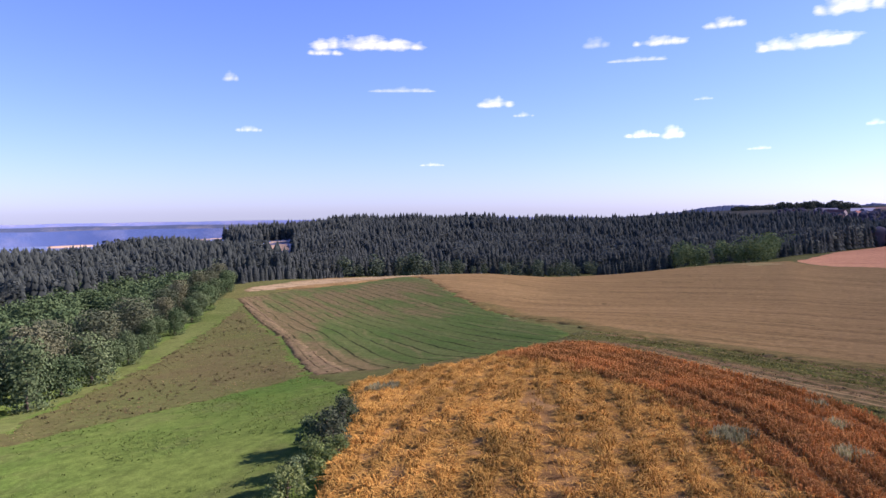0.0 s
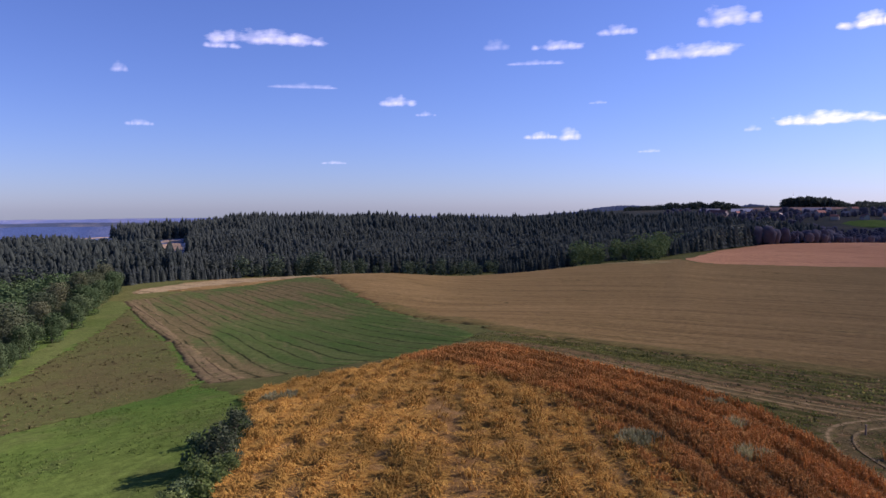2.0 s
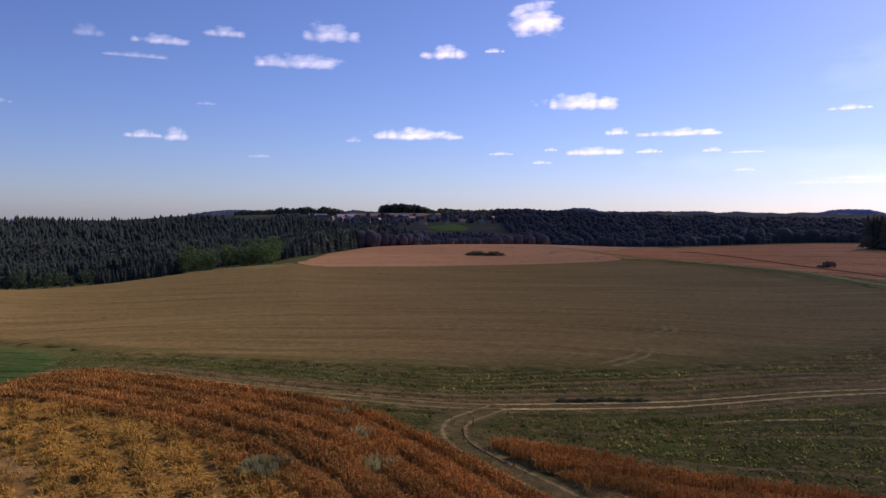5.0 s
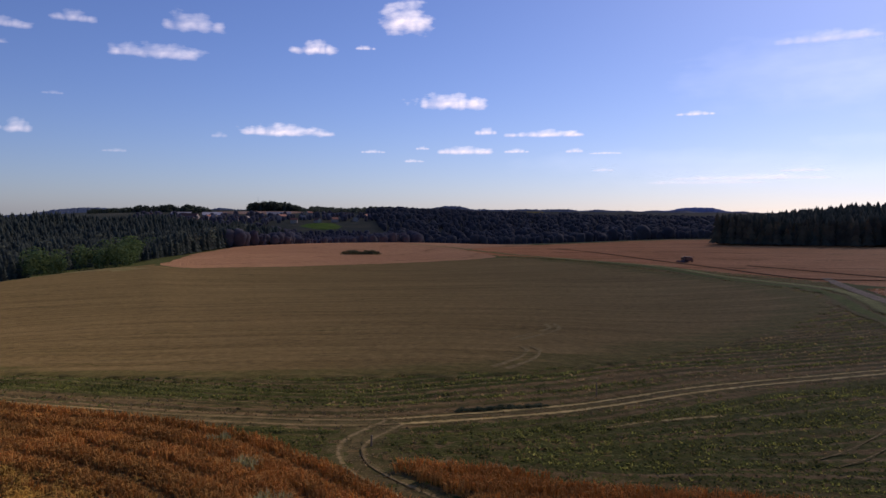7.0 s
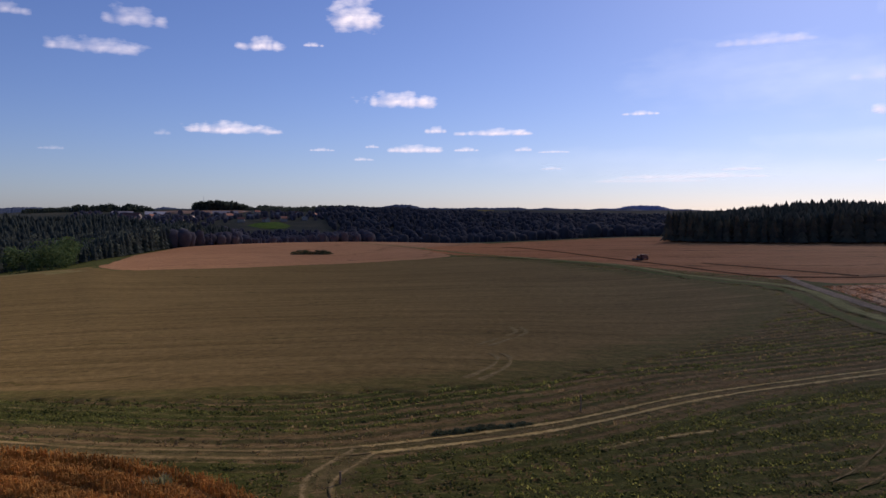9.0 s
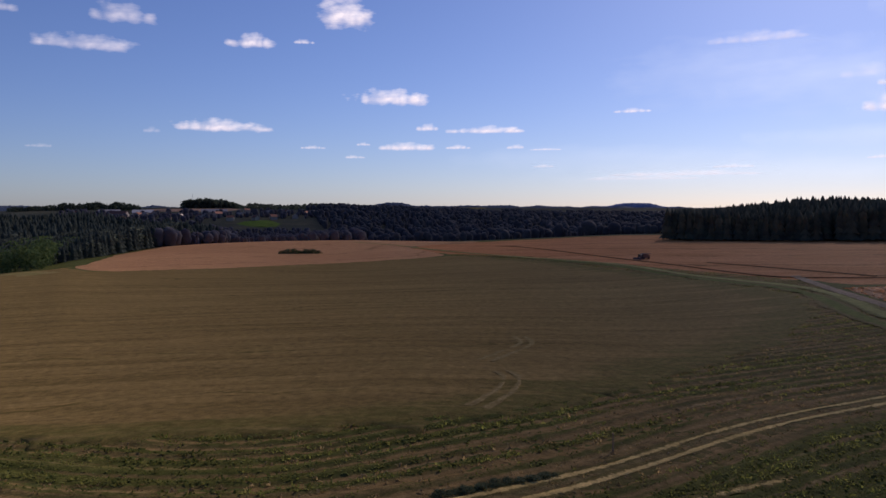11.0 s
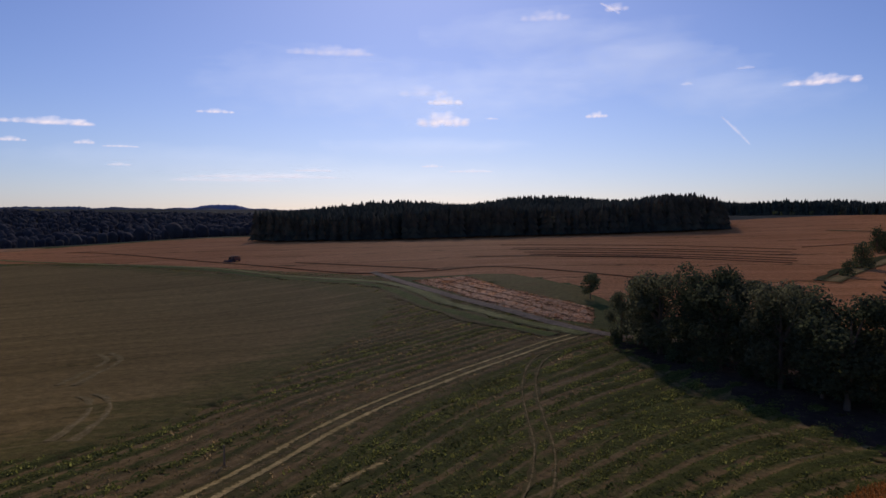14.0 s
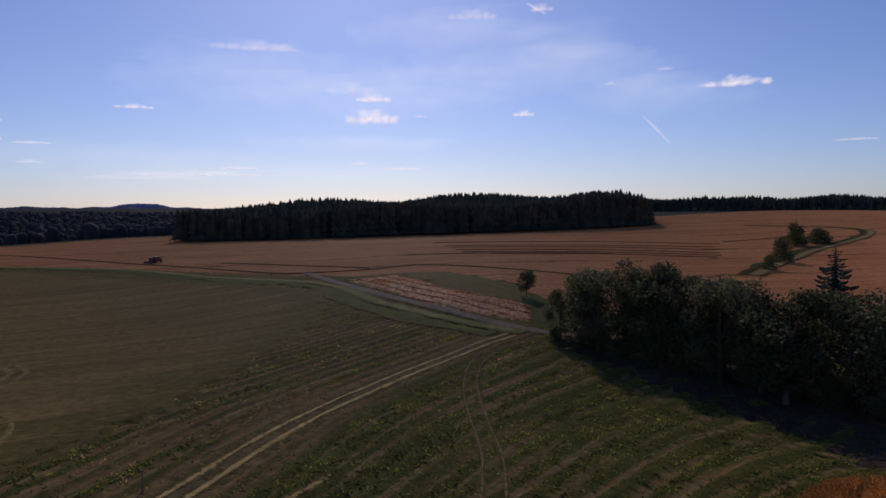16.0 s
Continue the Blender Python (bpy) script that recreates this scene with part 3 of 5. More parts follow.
def crop_blend(x, y):
    """1 where the young crop is green, 0 where it is thin and brown."""
    x, y = np.asarray(x), np.asarray(y)
    side = np.abs(off_line(YOUNG_LINE, x, y))
    patch = np.array([noise.noise((a * 0.035, b * 0.022, 2.0)) for a, b in zip(x, y)])
    k = 0.86 + 0.5 * patch - np.interp(side, [0, 8, 14], [0.75, 0.35, 0.0])
    k = k - 0.55 * np.exp(-(((x + 20) / 22) ** 2 + ((y - 205) / 34) ** 2)) - 0.45 * np.clip((y - 225) / 40, 0, 1)
    return k


drape("regrowth_field", BAND, 0.75, 0.12, REGROWTH, "green and brown stubble regrowing in curved strips", "field", row_off, 0.3, 0.06, (2.3, 0.1), dryness, calm)
drape("stubble_field", TAN_EDGE, 1.8, 0.26, TAN, "pale tan stubble field with faint harvest lines", "field",
      tan_off, 1.2, 0.02, (7.4, 0.04), tan_blend)
drape("young_crop_field", GREEN_EDGE, 1.2, 0.2, YOUNG, "young green crop field with drill lines darkened by painted shade", "field",
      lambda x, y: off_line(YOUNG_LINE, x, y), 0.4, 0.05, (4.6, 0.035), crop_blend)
drape("headland", [(-21, 102), (-17, 99), (-10, 98.5), (1, 99), (9, 101), (18, 112), (21, 121), (27, 126), (29, 118), (22, 103), (17.6, 101), (10, 97), (1, 90.4), (-6, 86.8), (-11, 82.5), (-15, 88)],
      1.6, 0.17, MOWN, "brownish uncut grass headland between the fields", "meadow", None, 0.5)
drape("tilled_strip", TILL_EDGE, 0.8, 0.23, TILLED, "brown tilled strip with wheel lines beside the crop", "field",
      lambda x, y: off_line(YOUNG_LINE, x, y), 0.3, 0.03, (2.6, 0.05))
drape("mown_meadow", BROWN_EDGE, 1.0, 0.06, MOWN, "brownish mown meadow speckled with cut grass", "meadow", None, 0.7, 0.05)
drape("ripe_field", FAR_EAST, 9.0, 0.12, RIPE, "wide reddish ripe grain field with dark tramlines", "field",
      east_off, 0.8)
drape("ripe_field", FAR_NORTH, 9.0, 0.16, RIPE_PALE, "reddish ripe grain field on a low rise", "field",
      lambda x, y: off_line(smooth_line([(150, 300), (260, 265), (330, 250), (480, 330)], 15), x, y), 0.8)
drape("raked_straw_patch", RED, 1.6, 0.18, REDSTUB, "pinkish raked straw patch beside the road", "field",
      lambda x, y: off_line(ROAD[::4], x, y), 0.3, 0.12)
drape("grass_strip", STRIP, 3.0, 0.22, STRIP_GRASS, "green grass strip between straw and grain", "meadow", None, 0.3)
drape("lodged_grain_bed", ORANGE, 1.2, 0.30, STRAW, "orange straw-littered soil of a grain field", "field", None, 0.15, 0.06)
drape("grain_bed", ORANGE_EAST, 1.6, 0.30, STRAW, "orange straw-littered soil of a grain field", "field", None, 0.15, 0.06)
TRAMPLED = soil("trampled_straw", (0.130, 0.102, 0.044), (0.200, 0.150, 0.068), (0.085, 0.080, 0.028), 0.3, 0.5, other=((0.085, 0.084, 0.028), (0.145, 0.112, 0.046)))
SIDE_RUT = soil("side_path_straw", (0.280, 0.205, 0.092), (0.390, 0.290, 0.138), (0.190, 0.148, 0.060), 0.3, 0.5, other=((0.120, 0.104, 0.040), (0.175, 0.134, 0.056)))
FRINGE = soil("straw_fringe", (0.170, 0.112, 0.048), (0.250, 0.172, 0.078), (0.110, 0.076, 0.030), 0.3, 0.5, other=((0.092, 0.084, 0.028), (0.140, 0.112, 0.044)))
PALE_STUBBLE = soil("pale_stubble", (0.262, 0.204, 0.103), (0.313, 0.247, 0.131), (0.225, 0.182, 0.085), 0.02, 0.2,
                    lines=[("across", 9.4, (0.070, 0.064, 0.028), 0.08, 1.0)])
drape("pale_stubble_strip", [(-77, 274), (-79, 288), (-66, 312), (-50, 328), (-25, 338), (-8, 330), (-12, 322), (-29, 303), (-48, 291), (-66, 277)], 2.0, 0.36,
      PALE_STUBBLE, "cream-coloured stubble strip with dark wheel lines at the wood", "field", lambda x, y: np.asarray(x) * 0.8 + np.asarray(y) * 0.6, 0.5)
RIM = smooth_line([(8, 437), (32, 437), (60, 419), (97, 394), (134, 378), (152, 342), (150, 310)], 3.0)
ribbon("grass_rim", RIM, (-1, -16), 0.34, PALE_GRASS_RIM, "thin greenish regrowth along the far rim of the stubble", "meadow", 2.0, 0.0, 5, 0.3)
# dark earth sheet along the trees' shadow line: their shade painted on the ground
BELT_SHADE = soil("belt_shade", (0.053, 0.036, 0.028), (0.082, 0.056, 0.041), (0.039, 0.028, 0.022), 0.1, 0.5)
drape("belt_shade", [(141, 12), (134, 10.5), (118, 4), (104, -1), (93, -4.6), (82.4, -7), (78, -9), (80, -34), (100, -34), (118, -18), (134, -4), (143, 4)], 1.5, 0.24,
      BELT_SHADE, "earth under the roadside trees darkened to paint their shadow", "ground", None, 0.6, 0.08)
ribbon("trampled_straw", TRACK, (-2.2, 2.0), 0.14, TRAMPLED, "dry trampled straw round the dirt track", "track", 0.5, seed=12, gaps=0.22)
for k, (side, gap) in enumerate(((0.9, 0.12), (-0.9, 0.04))):
    ribbon("dirt_track", TRACK[58:], (side - 0.5, side + 0.5), 0.18, DIRT, "pale rut of a dirt farm track", "track", 0.34, seed=2 + k, gaps=gap)
    ribbon("dirt_track", TRACK[:59], (side - 0.5, side + 0.5), 0.18, RUT, "brownish rut of a dirt farm track along the grain", "track", 0.34, seed=4 + k, gaps=gap)
ribbon("straw_fringe", smooth_line([(37.6, 48.6), (39.6, 46.6), (43.2, 42), (48, 35), (56.8, 25), (66.8, 15.4), (75.8, 7)], 0.8), (-0.5, 2.0), 0.16, FRINGE, "dry brown straw fringe along the standing grain", "track", 0.5, seed=17, gaps=0.2)
ribbon("straw_fringe", smooth_line([(139, 12.6), (127, 9.2), (112, 6), (102, 2.9), (94, 0), (88, -3.2), (84, -7)], 1.0), (-1.3, 1.1), 0.16, FRINGE, "dry yellowish grass fringe before the roadside trees", "meadow", 0.6, seed=18, gaps=0.3)
ribbon("side_path", SIDE, (-2.5, 2.5), 0.15, TRAMPLED, "grassy side path through the grain", "track", 0.45, seed=7, gaps=0.3)
ribbon("side_path_rut", SIDE, (0.45, 1.3), 0.175, SIDE_RUT, "pale rut of the grassy side path", "track", 0.4, seed=8, gaps=0.26)
ribbon("side_path_rut", SIDE, (-1.3, -0.45), 0.175, SIDE_RUT, "pale rut of the grassy side path", "track", 0.4, seed=9, gaps=0.24)
ribbon("road", ROAD, (-1.4, 1.4), 0.28, ASPHALT, "narrow grey asphalt road", "road", 0.08, 0.04)


# ---- plants ----
def blade_tuft(count, spread, lean, width, seed, droop=0.0, fan=3.1416):
    rng = np.random.default_rng(seed)
    v, f = [], []
    for k in range(count):
        a, r = rng.uniform(0, 6.283), spread * math.sqrt(rng.uniform())
        p = np.array([math.cos(a) * r, math.sin(a) * r, 0])
        b = rng.uniform(-fan, fan)
        d = np.array([math.cos(b), math.sin(b), 0])
        s = np.array([-d[1], d[0], 0]) * width * rng.uniform(0.7, 1.3)
        h, l = rng.uniform(0.6, 1.0), lean * rng.uniform(0.4, 1.3)
        mid = p + d * l * 0.4 + np.array([0, 0, h * 0.75])
        tip = p + d * l + np.array([0, 0, h * (1 - droop * rng.uniform(0.3, 1))])
        n = len(v)
        v += [p - s * 0.5, p + s * 0.5, mid + s * 0.6, mid - s * 0.6, tip]
        f.append((n, n + 1, n + 2, n + 3))
        f.append((n + 3, n + 2, n + 4, n + 4))
    quads = np.array([q for q in f if q[2] != q[3]])
    tris = np.array([q[:3] for q in f if q[2] == q[3]])
    return np.array(v), [quads, tris]


def spruce_form(seed, tiers=5, spikes=6):
    """A spruce of height 1: ragged skirts round a thin stem."""
    rng = np.random.default_rng(seed)
    v, f = [], []
    lean = rng.uniform(-0.02, 0.02, 2)
    for k in range(tiers):
        z0 = 0.08 + 0.86 * k / tiers
        z1 = min(1.0, z0 + 1.5 / tiers * 0.9 + 0.04)
        r = 0.18 * (1 - k / tiers) ** 0.62 + 0.01
        n = len(v)
        v.append((lean[0] * z1, lean[1] * z1, z1))
        off = rng.uniform(0, 6.28)
        for s in range(spikes * 2):
            rr = r * (rng.uniform(0.88, 1.12) if s % 2 else rng.uniform(0.62, 0.8))
            a = off + s * math.pi / spikes
            v.append((rr * math.cos(a), rr * math.sin(a), z0 - (0.03 if s % 2 else -0.02) + rng.uniform(-0.015, 0.015)))
        m = spikes * 2
        f += [(n, n + 1 + s, n + 1 + (s + 1) % m) for s in range(m)]
    return np.array(v), [np.array(f)]


def crown_form(seed, leaves, lobes, leaf, low=0.12, wide=0.36, bulk=1.0):
    """A broadleaved crown of height 1: many leaf sprays in uneven lobes."""
    rng = np.random.default_rng(seed)
    c, rad = [], []
    for k in range(lobes):
        z = low + (0.9 - low) * (rng.beta(0.9, 1.3) if wide > 0.5 else rng.beta(1.3, 1.1))
        reach = wide * math.sin(math.pi * min(0.97, max(0.12, (z - low * 0.5) / (1.05 - low * 0.5)))) ** 0.6 * rng.uniform(0.35, 0.9)
        a = rng.uniform(0, 6.283)
        c.append((reach * math.cos(a), reach * math.sin(a), z))
        rad.append(rng.uniform(0.1, 0.17) * bulk)
    c, rad = np.array(c), np.array(rad)
    pick = rng.integers(0, lobes, leaves)
    d = rng.normal(size=(leaves, 3))
    d /= np.linalg.norm(d, axis=1)[:, None]
    p = c[pick] + d * (rad[pick] * rng.uniform(0.55, 1.08, leaves))[:, None]
    p[:, 2] = np.clip(p[:, 2], 0.02, 1.05)
    nrm = d + rng.normal(0, 0.36, d.shape)
    nrm /= np.linalg.norm(nrm, axis=1)[:, None]
    u = np.cross(nrm, rng.normal(size=d.shape))
    u /= np.linalg.norm(u, axis=1)[:, None]
    w = np.cross(nrm, u)
    s = leaf * rng.uniform(0.6, 1.4, leaves)[:, None]
    v = np.stack([p - u * s, p + w * s * 0.7, p + u * s, p - w * s * 0.7], 1).reshape(-1, 3)
    return v, [np.arange(leaves * 4).reshape(-1, 4)], c


def dome_form(seed, leaves, leaf, wide):
    """A rounded bush of height 1, leafy to the ground."""
    rng = np.random.default_rng(seed)
    c, rad = [], []
    for k in range(26):
        z = 0.12 + 0.66 * rng.uniform() ** 1.1
        a, q = rng.uniform(0, 6.283), math.sqrt(rng.uniform()) * wide * math.sqrt(max(0.05, 1 - (z / 0.95) ** 2)) * 0.8
        c.append((q * math.cos(a), q * math.sin(a), z))
        rad.append(rng.uniform(0.13, 0.22))
    c, rad = np.array(c), np.array(rad)
    pick = rng.integers(0, len(c), leaves)
    d = rng.normal(size=(leaves, 3))
    d /= np.linalg.norm(d, axis=1)[:, None]
    p = c[pick] + d * (rad[pick] * rng.uniform(0.5, 1.1, leaves))[:, None]
    p[:, 2] = np.abs(p[:, 2])
    nrm = d + rng.normal(0, 0.36, d.shape)
    nrm /= np.linalg.norm(nrm, axis=1)[:, None]
    u = np.cross(nrm, rng.normal(size=d.shape))
    u /= np.linalg.norm(u, axis=1)[:, None]
    w, s = np.cross(nrm, u), leaf * rng.uniform(0.6, 1.4, leaves)[:, None]
    v = np.stack([p - u * s, p + w * s * 0.7, p + u * s, p - w * s * 0.7], 1).reshape(-1, 3)
    return v, [np.arange(leaves * 4).reshape(-1, 4)], c


def canopy_form(seed):
    """A far crown of height 1: a lumpy rounded canopy."""
    rng = np.random.default_rng(seed)
    n, m = 8, 5
    v = [(0.0, 0.0, 0.0)]
    for k in range(1, m):
        p = math.pi * k / m
        for j in range(n):
            a, r = 2 * math.pi * (j + 0.5 * (k % 2)) / n, 0.33 * math.sin(p) ** 0.8 * rng.uniform(0.72, 1.22)
            v.append((r * math.cos(a), r * math.sin(a), 0.5 - 0.48 * math.cos(p) + rng.uniform(-0.06, 0.06)))
    v.append((rng.uniform(-0.05, 0.05), rng.uniform(-0.05, 0.05), 1.0))
    f = [(0, 1 + (j + 1) % n, 1 + j) for j in range(n)]
    for k in range(m - 2):
        for j in range(n):
            a, b = 1 + k * n + j, 1 + k * n + (j + 1) % n
            f += [(a, b, b + n), (a, b + n, a + n)]
    top = len(v) - 1
    f += [(top - n + j, top - n + (j + 1) % n, top) for j in range(n)]
    return np.array(v), [np.array(f)]


def bush_meshes(seed, leaves, leaf, wide, material):
    v, f, c = dome_form(seed, leaves, leaf, wide)
    stems = [limb([(0, 0, -0.04), c[k] * 0.5 + (0, 0, 0.05), c[k]], [0.02, 0.012, 0.004], 5) for k in range(6)]
    tv, tf = stack(stems)
    return mesh_from("stems", tv, tf, BARK, None, True), mesh_from("crown", v, f, material)


def limb(points, radii, sides=6):
    """A tapered round limb through points."""
    p = np.array(points, float)
    v, f = [], []
    for k in range(len(p)):
        d = p[min(k + 1, len(p) - 1)] - p[max(k - 1, 0)]
        d /= np.linalg.norm(d) + 1e-9
        u = np.cross(d, (0.3, 0.9, 0.2))
        u /= np.linalg.norm(u) + 1e-9
        w = np.cross(d, u)
        for s in range(sides):
            a = 2 * math.pi * s / sides
            v.append(p[k] + radii[k] * (u * math.cos(a) + w * math.sin(a)))
    for k in range(len(p) - 1):
        for s in range(sides):
            f.append((k * sides + s, k * sides + (s + 1) % sides, (k + 1) * sides + (s + 1) % sides, (k + 1) * sides + s))
    return np.array(v), np.array(f)


def stack(pieces):
    v, f, n = [], [], 0
    for pv, pf in pieces:
        v.append(pv)
        f.append(np.asarray(pf) + n)
        n += len(pv)
    return np.vstack(v), np.vstack(f)


def tree_meshes(seed, leaves, lobes, leaf, low, wide, material, bulk=1.0):
    """Trunk with limbs, and crown, for a broadleaved tree of height 1."""
    rng = np.random.default_rng(seed)
    v, f, c = crown_form(seed, leaves, lobes, leaf, low, wide, bulk)
    crown = mesh_from("crown", v, f, material)
    top = np.array([0.01, -0.01, 0.78])
    woods = [limb([(0, 0, -0.03), (0.004, 0, 0.2), (0.008, -0.006, 0.5), top], [0.026, 0.02, 0.013, 0.004])]
    for k in rng.choice(len(c), min(9, len(c)), replace=False):
        z = max(0.12, c[k][2] * 0.55)
        start = np.array([0.004, 0, z])
        woods.append(limb([start, (start + c[k]) / 2 + (0, 0, 0.02), c[k]], [0.011, 0.007, 0.003], 5))
    tv, tf = stack(woods)
    return mesh_from("trunk", tv, tf, BARK, None, True), crown


def tree(name, meshes, x, y, height, turn, label, category="tree", group="", broad=1.0):
    ob = base(name, x, y, turn)
    ob.scale = (height * broad, height * broad, height)
    part("stems" if category != "tree" else "trunk", meshes[0], ob)
    part("crown", meshes[1], ob)
    return tagged(ob, label, category, group)


SPRUCES = [spruce_form(k) for k in range(5)]
CROWNS = [crown_form(40 + k, 130, 16, 0.08, 0.05, 0.36)[:2] for k in range(4)]
LIGHT = [crown_form(45 + k, 400, 6, 0.042, 0.16, 0.2, 1.9)[:2] for k in range(4)]
DENSE = [crown_form(35 + k, 460, 7, 0.04, 0.14, 0.2, 1.8)[:2] for k in range(4)]
CANOPY = [canopy_form(k) for k in range(5)]
ROUND = [crown_form(55 + k, 90, 14, 0.055, 0.05, 0.3)[:2] for k in range(2)]
THIN = [spruce_form(30 + k, 4, 5) for k in range(3)]


def wood(name, poly, spacing, heights, kinds, material, label, seed, taper=None, lower=None, dome=None):
    x, y, rng = fill(poly, spacing, seed)
    h = rng.uniform(*heights, len(x)) * (0.9 + 0.2 * np.sin(x * 0.031 + seed) * np.cos(y * 0.027))
    if taper:
        h *= np.interp(np.hypot(x, y), taper, (0.5, 1.0))
    head, far = np.degrees(np.arctan2(x, y)), np.hypot(x, y)
    if lower:
        h *= np.interp(head, lower, (0.84, 1.0))
    if dome:
        h *= np.interp(head, dome[0], dome[1])
    glade = (head > -14.3) & (head < -11.8) & (far > 500) & (far < 1010)
    h *= np.where(glade & (far < 590), 0.5, 1.0)
    keep = ~(glade & (far > 590))
    x, y, h = x[keep], y[keep], h[keep]
    n = len(x)
    broad = h * rng.uniform(1.0, 1.45, n)
    v, f = merge(kinds, planted(x, y, 0.3), broad, rng.uniform(0, 6.28, n), rng.integers(0, len(kinds), n), h)
    return tagged(new(name, mesh_from(name, v, f, material, None, True)), label, "forest", kind="stuff")


def polar(*pairs):
    return [(d * math.sin(radians(a)), d * math.cos(radians(a))) for a, d in pairs]


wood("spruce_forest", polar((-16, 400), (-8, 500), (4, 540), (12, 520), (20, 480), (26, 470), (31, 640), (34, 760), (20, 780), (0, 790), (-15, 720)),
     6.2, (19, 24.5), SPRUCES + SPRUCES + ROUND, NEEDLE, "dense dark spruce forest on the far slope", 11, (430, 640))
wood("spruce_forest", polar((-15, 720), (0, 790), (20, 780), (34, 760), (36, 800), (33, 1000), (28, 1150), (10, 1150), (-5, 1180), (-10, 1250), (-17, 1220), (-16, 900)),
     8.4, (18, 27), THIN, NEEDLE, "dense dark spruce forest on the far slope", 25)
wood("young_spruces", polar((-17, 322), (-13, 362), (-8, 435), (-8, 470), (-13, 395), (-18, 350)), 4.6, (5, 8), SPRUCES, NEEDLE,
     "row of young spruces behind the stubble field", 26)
wood("woodland_edge", polar((-18, 365), (-13, 410), (-8, 480), (-8, 500), (-13, 435), (-18, 385)), 15.0, (8, 13), DENSE, LEAF_MID,
     "scattered broadleaved trees before the spruce forest", 26)
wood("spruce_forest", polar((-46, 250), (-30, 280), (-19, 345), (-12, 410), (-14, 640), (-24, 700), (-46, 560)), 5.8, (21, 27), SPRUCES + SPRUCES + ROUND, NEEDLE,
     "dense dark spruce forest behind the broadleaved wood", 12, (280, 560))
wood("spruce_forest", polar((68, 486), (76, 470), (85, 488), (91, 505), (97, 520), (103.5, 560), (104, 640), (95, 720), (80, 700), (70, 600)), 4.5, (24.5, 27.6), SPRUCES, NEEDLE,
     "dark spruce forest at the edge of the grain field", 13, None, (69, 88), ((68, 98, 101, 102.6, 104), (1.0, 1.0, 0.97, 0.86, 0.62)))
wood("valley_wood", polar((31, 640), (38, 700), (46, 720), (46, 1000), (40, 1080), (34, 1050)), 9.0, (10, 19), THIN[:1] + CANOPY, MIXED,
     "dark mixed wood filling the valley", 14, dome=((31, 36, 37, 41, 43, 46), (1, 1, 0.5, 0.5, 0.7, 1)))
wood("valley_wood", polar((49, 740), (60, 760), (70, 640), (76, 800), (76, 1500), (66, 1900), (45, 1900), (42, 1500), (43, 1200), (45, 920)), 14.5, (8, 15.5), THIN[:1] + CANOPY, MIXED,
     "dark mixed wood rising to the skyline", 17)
wood("woodland_edge", polar((-8, 470), (2, 490), (10, 480), (12.5, 466), (12.5, 505), (8, 530), (-8, 515)), 14.0, (7, 17), DENSE, LEAF_MID,
     "broadleaved trees along the foot of the spruce forest", 15)
wood("woodland_edge", polar((17.5, 408), (22, 402), (24.3, 388), (24.9, 400), (25.4, 470), (26.4, 570), (27.4, 660), (25.6, 660), (23.4, 430), (18, 440)), 9.5, (11, 18), DENSE, LEAF, "rounded green trees where the spruce forest meets the field", 29)
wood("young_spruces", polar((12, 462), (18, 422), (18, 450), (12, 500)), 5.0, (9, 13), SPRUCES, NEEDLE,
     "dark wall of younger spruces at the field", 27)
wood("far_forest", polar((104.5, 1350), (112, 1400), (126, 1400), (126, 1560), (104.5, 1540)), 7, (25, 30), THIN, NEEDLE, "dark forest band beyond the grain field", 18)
wood("hedgerow", polar((108, 1050), (126, 1040), (126, 1055), (108, 1065)), 14, (4, 8), CROWNS, LEAF_DARK, "row of bushes between far fields", 19)

WOOD_EDGE = [(-62, 75), (-56, 92), (-55.5, 100), (-56.5, 117), (-62, 154), (-78, 240), (-86, 292), (-110, 330), (-190, 320), (-210, 160), (-150, 60)]
wood("broadleaved_wood", [(x - 9, y) for x, y in WOOD_EDGE], 6.4, (5.5, 10.5), LIGHT, LEAF, "green broadleaved wood along the meadow", 16)


def ridge(name, heads, far, heights, label, material, depth=260.0, seed=0):
    """A long low hill far off, with a treed, uneven skyline."""
    az = np.arange(heads[0], heads[-1] + 0.01, 0.12)
    rng = np.random.default_rng(seed)
    top = np.interp(az, heads, heights)
    ragged = np.repeat(rng.uniform(-1, 1, len(az) // 9 + 1), 9)[: len(az)] * 5
    ragged = np.convolve(ragged, np.ones(7) / 7, "same") + rng.uniform(-1.6, 1.6, len(az))
    rows = []
    for q, lift in ((-1.0, -60), (-0.55, 0.35), (-0.2, 0.85), (0.0, 1.0), (0.4, 0.7), (1.0, -60)):
        d = far + q * depth
        z = np.where(lift < 0, lift, top * lift + ragged * (abs(q) < 0.3))
        rows.append(np.stack([d * np.sin(np.radians(az)), d * np.cos(np.radians(az)), z], -1))
    v = np.stack(rows, 1).reshape(-1, 3)
    i = np.arange(len(az) - 1)[:, None] * 6 + np.arange(5)[None]
    f = np.stack([i, i + 1, i + 7, i + 6], -1).reshape(-1, 4)
    return tagged(new(name, mesh_from(name, v, f, material, None, False)), label, "hills", kind="structure")


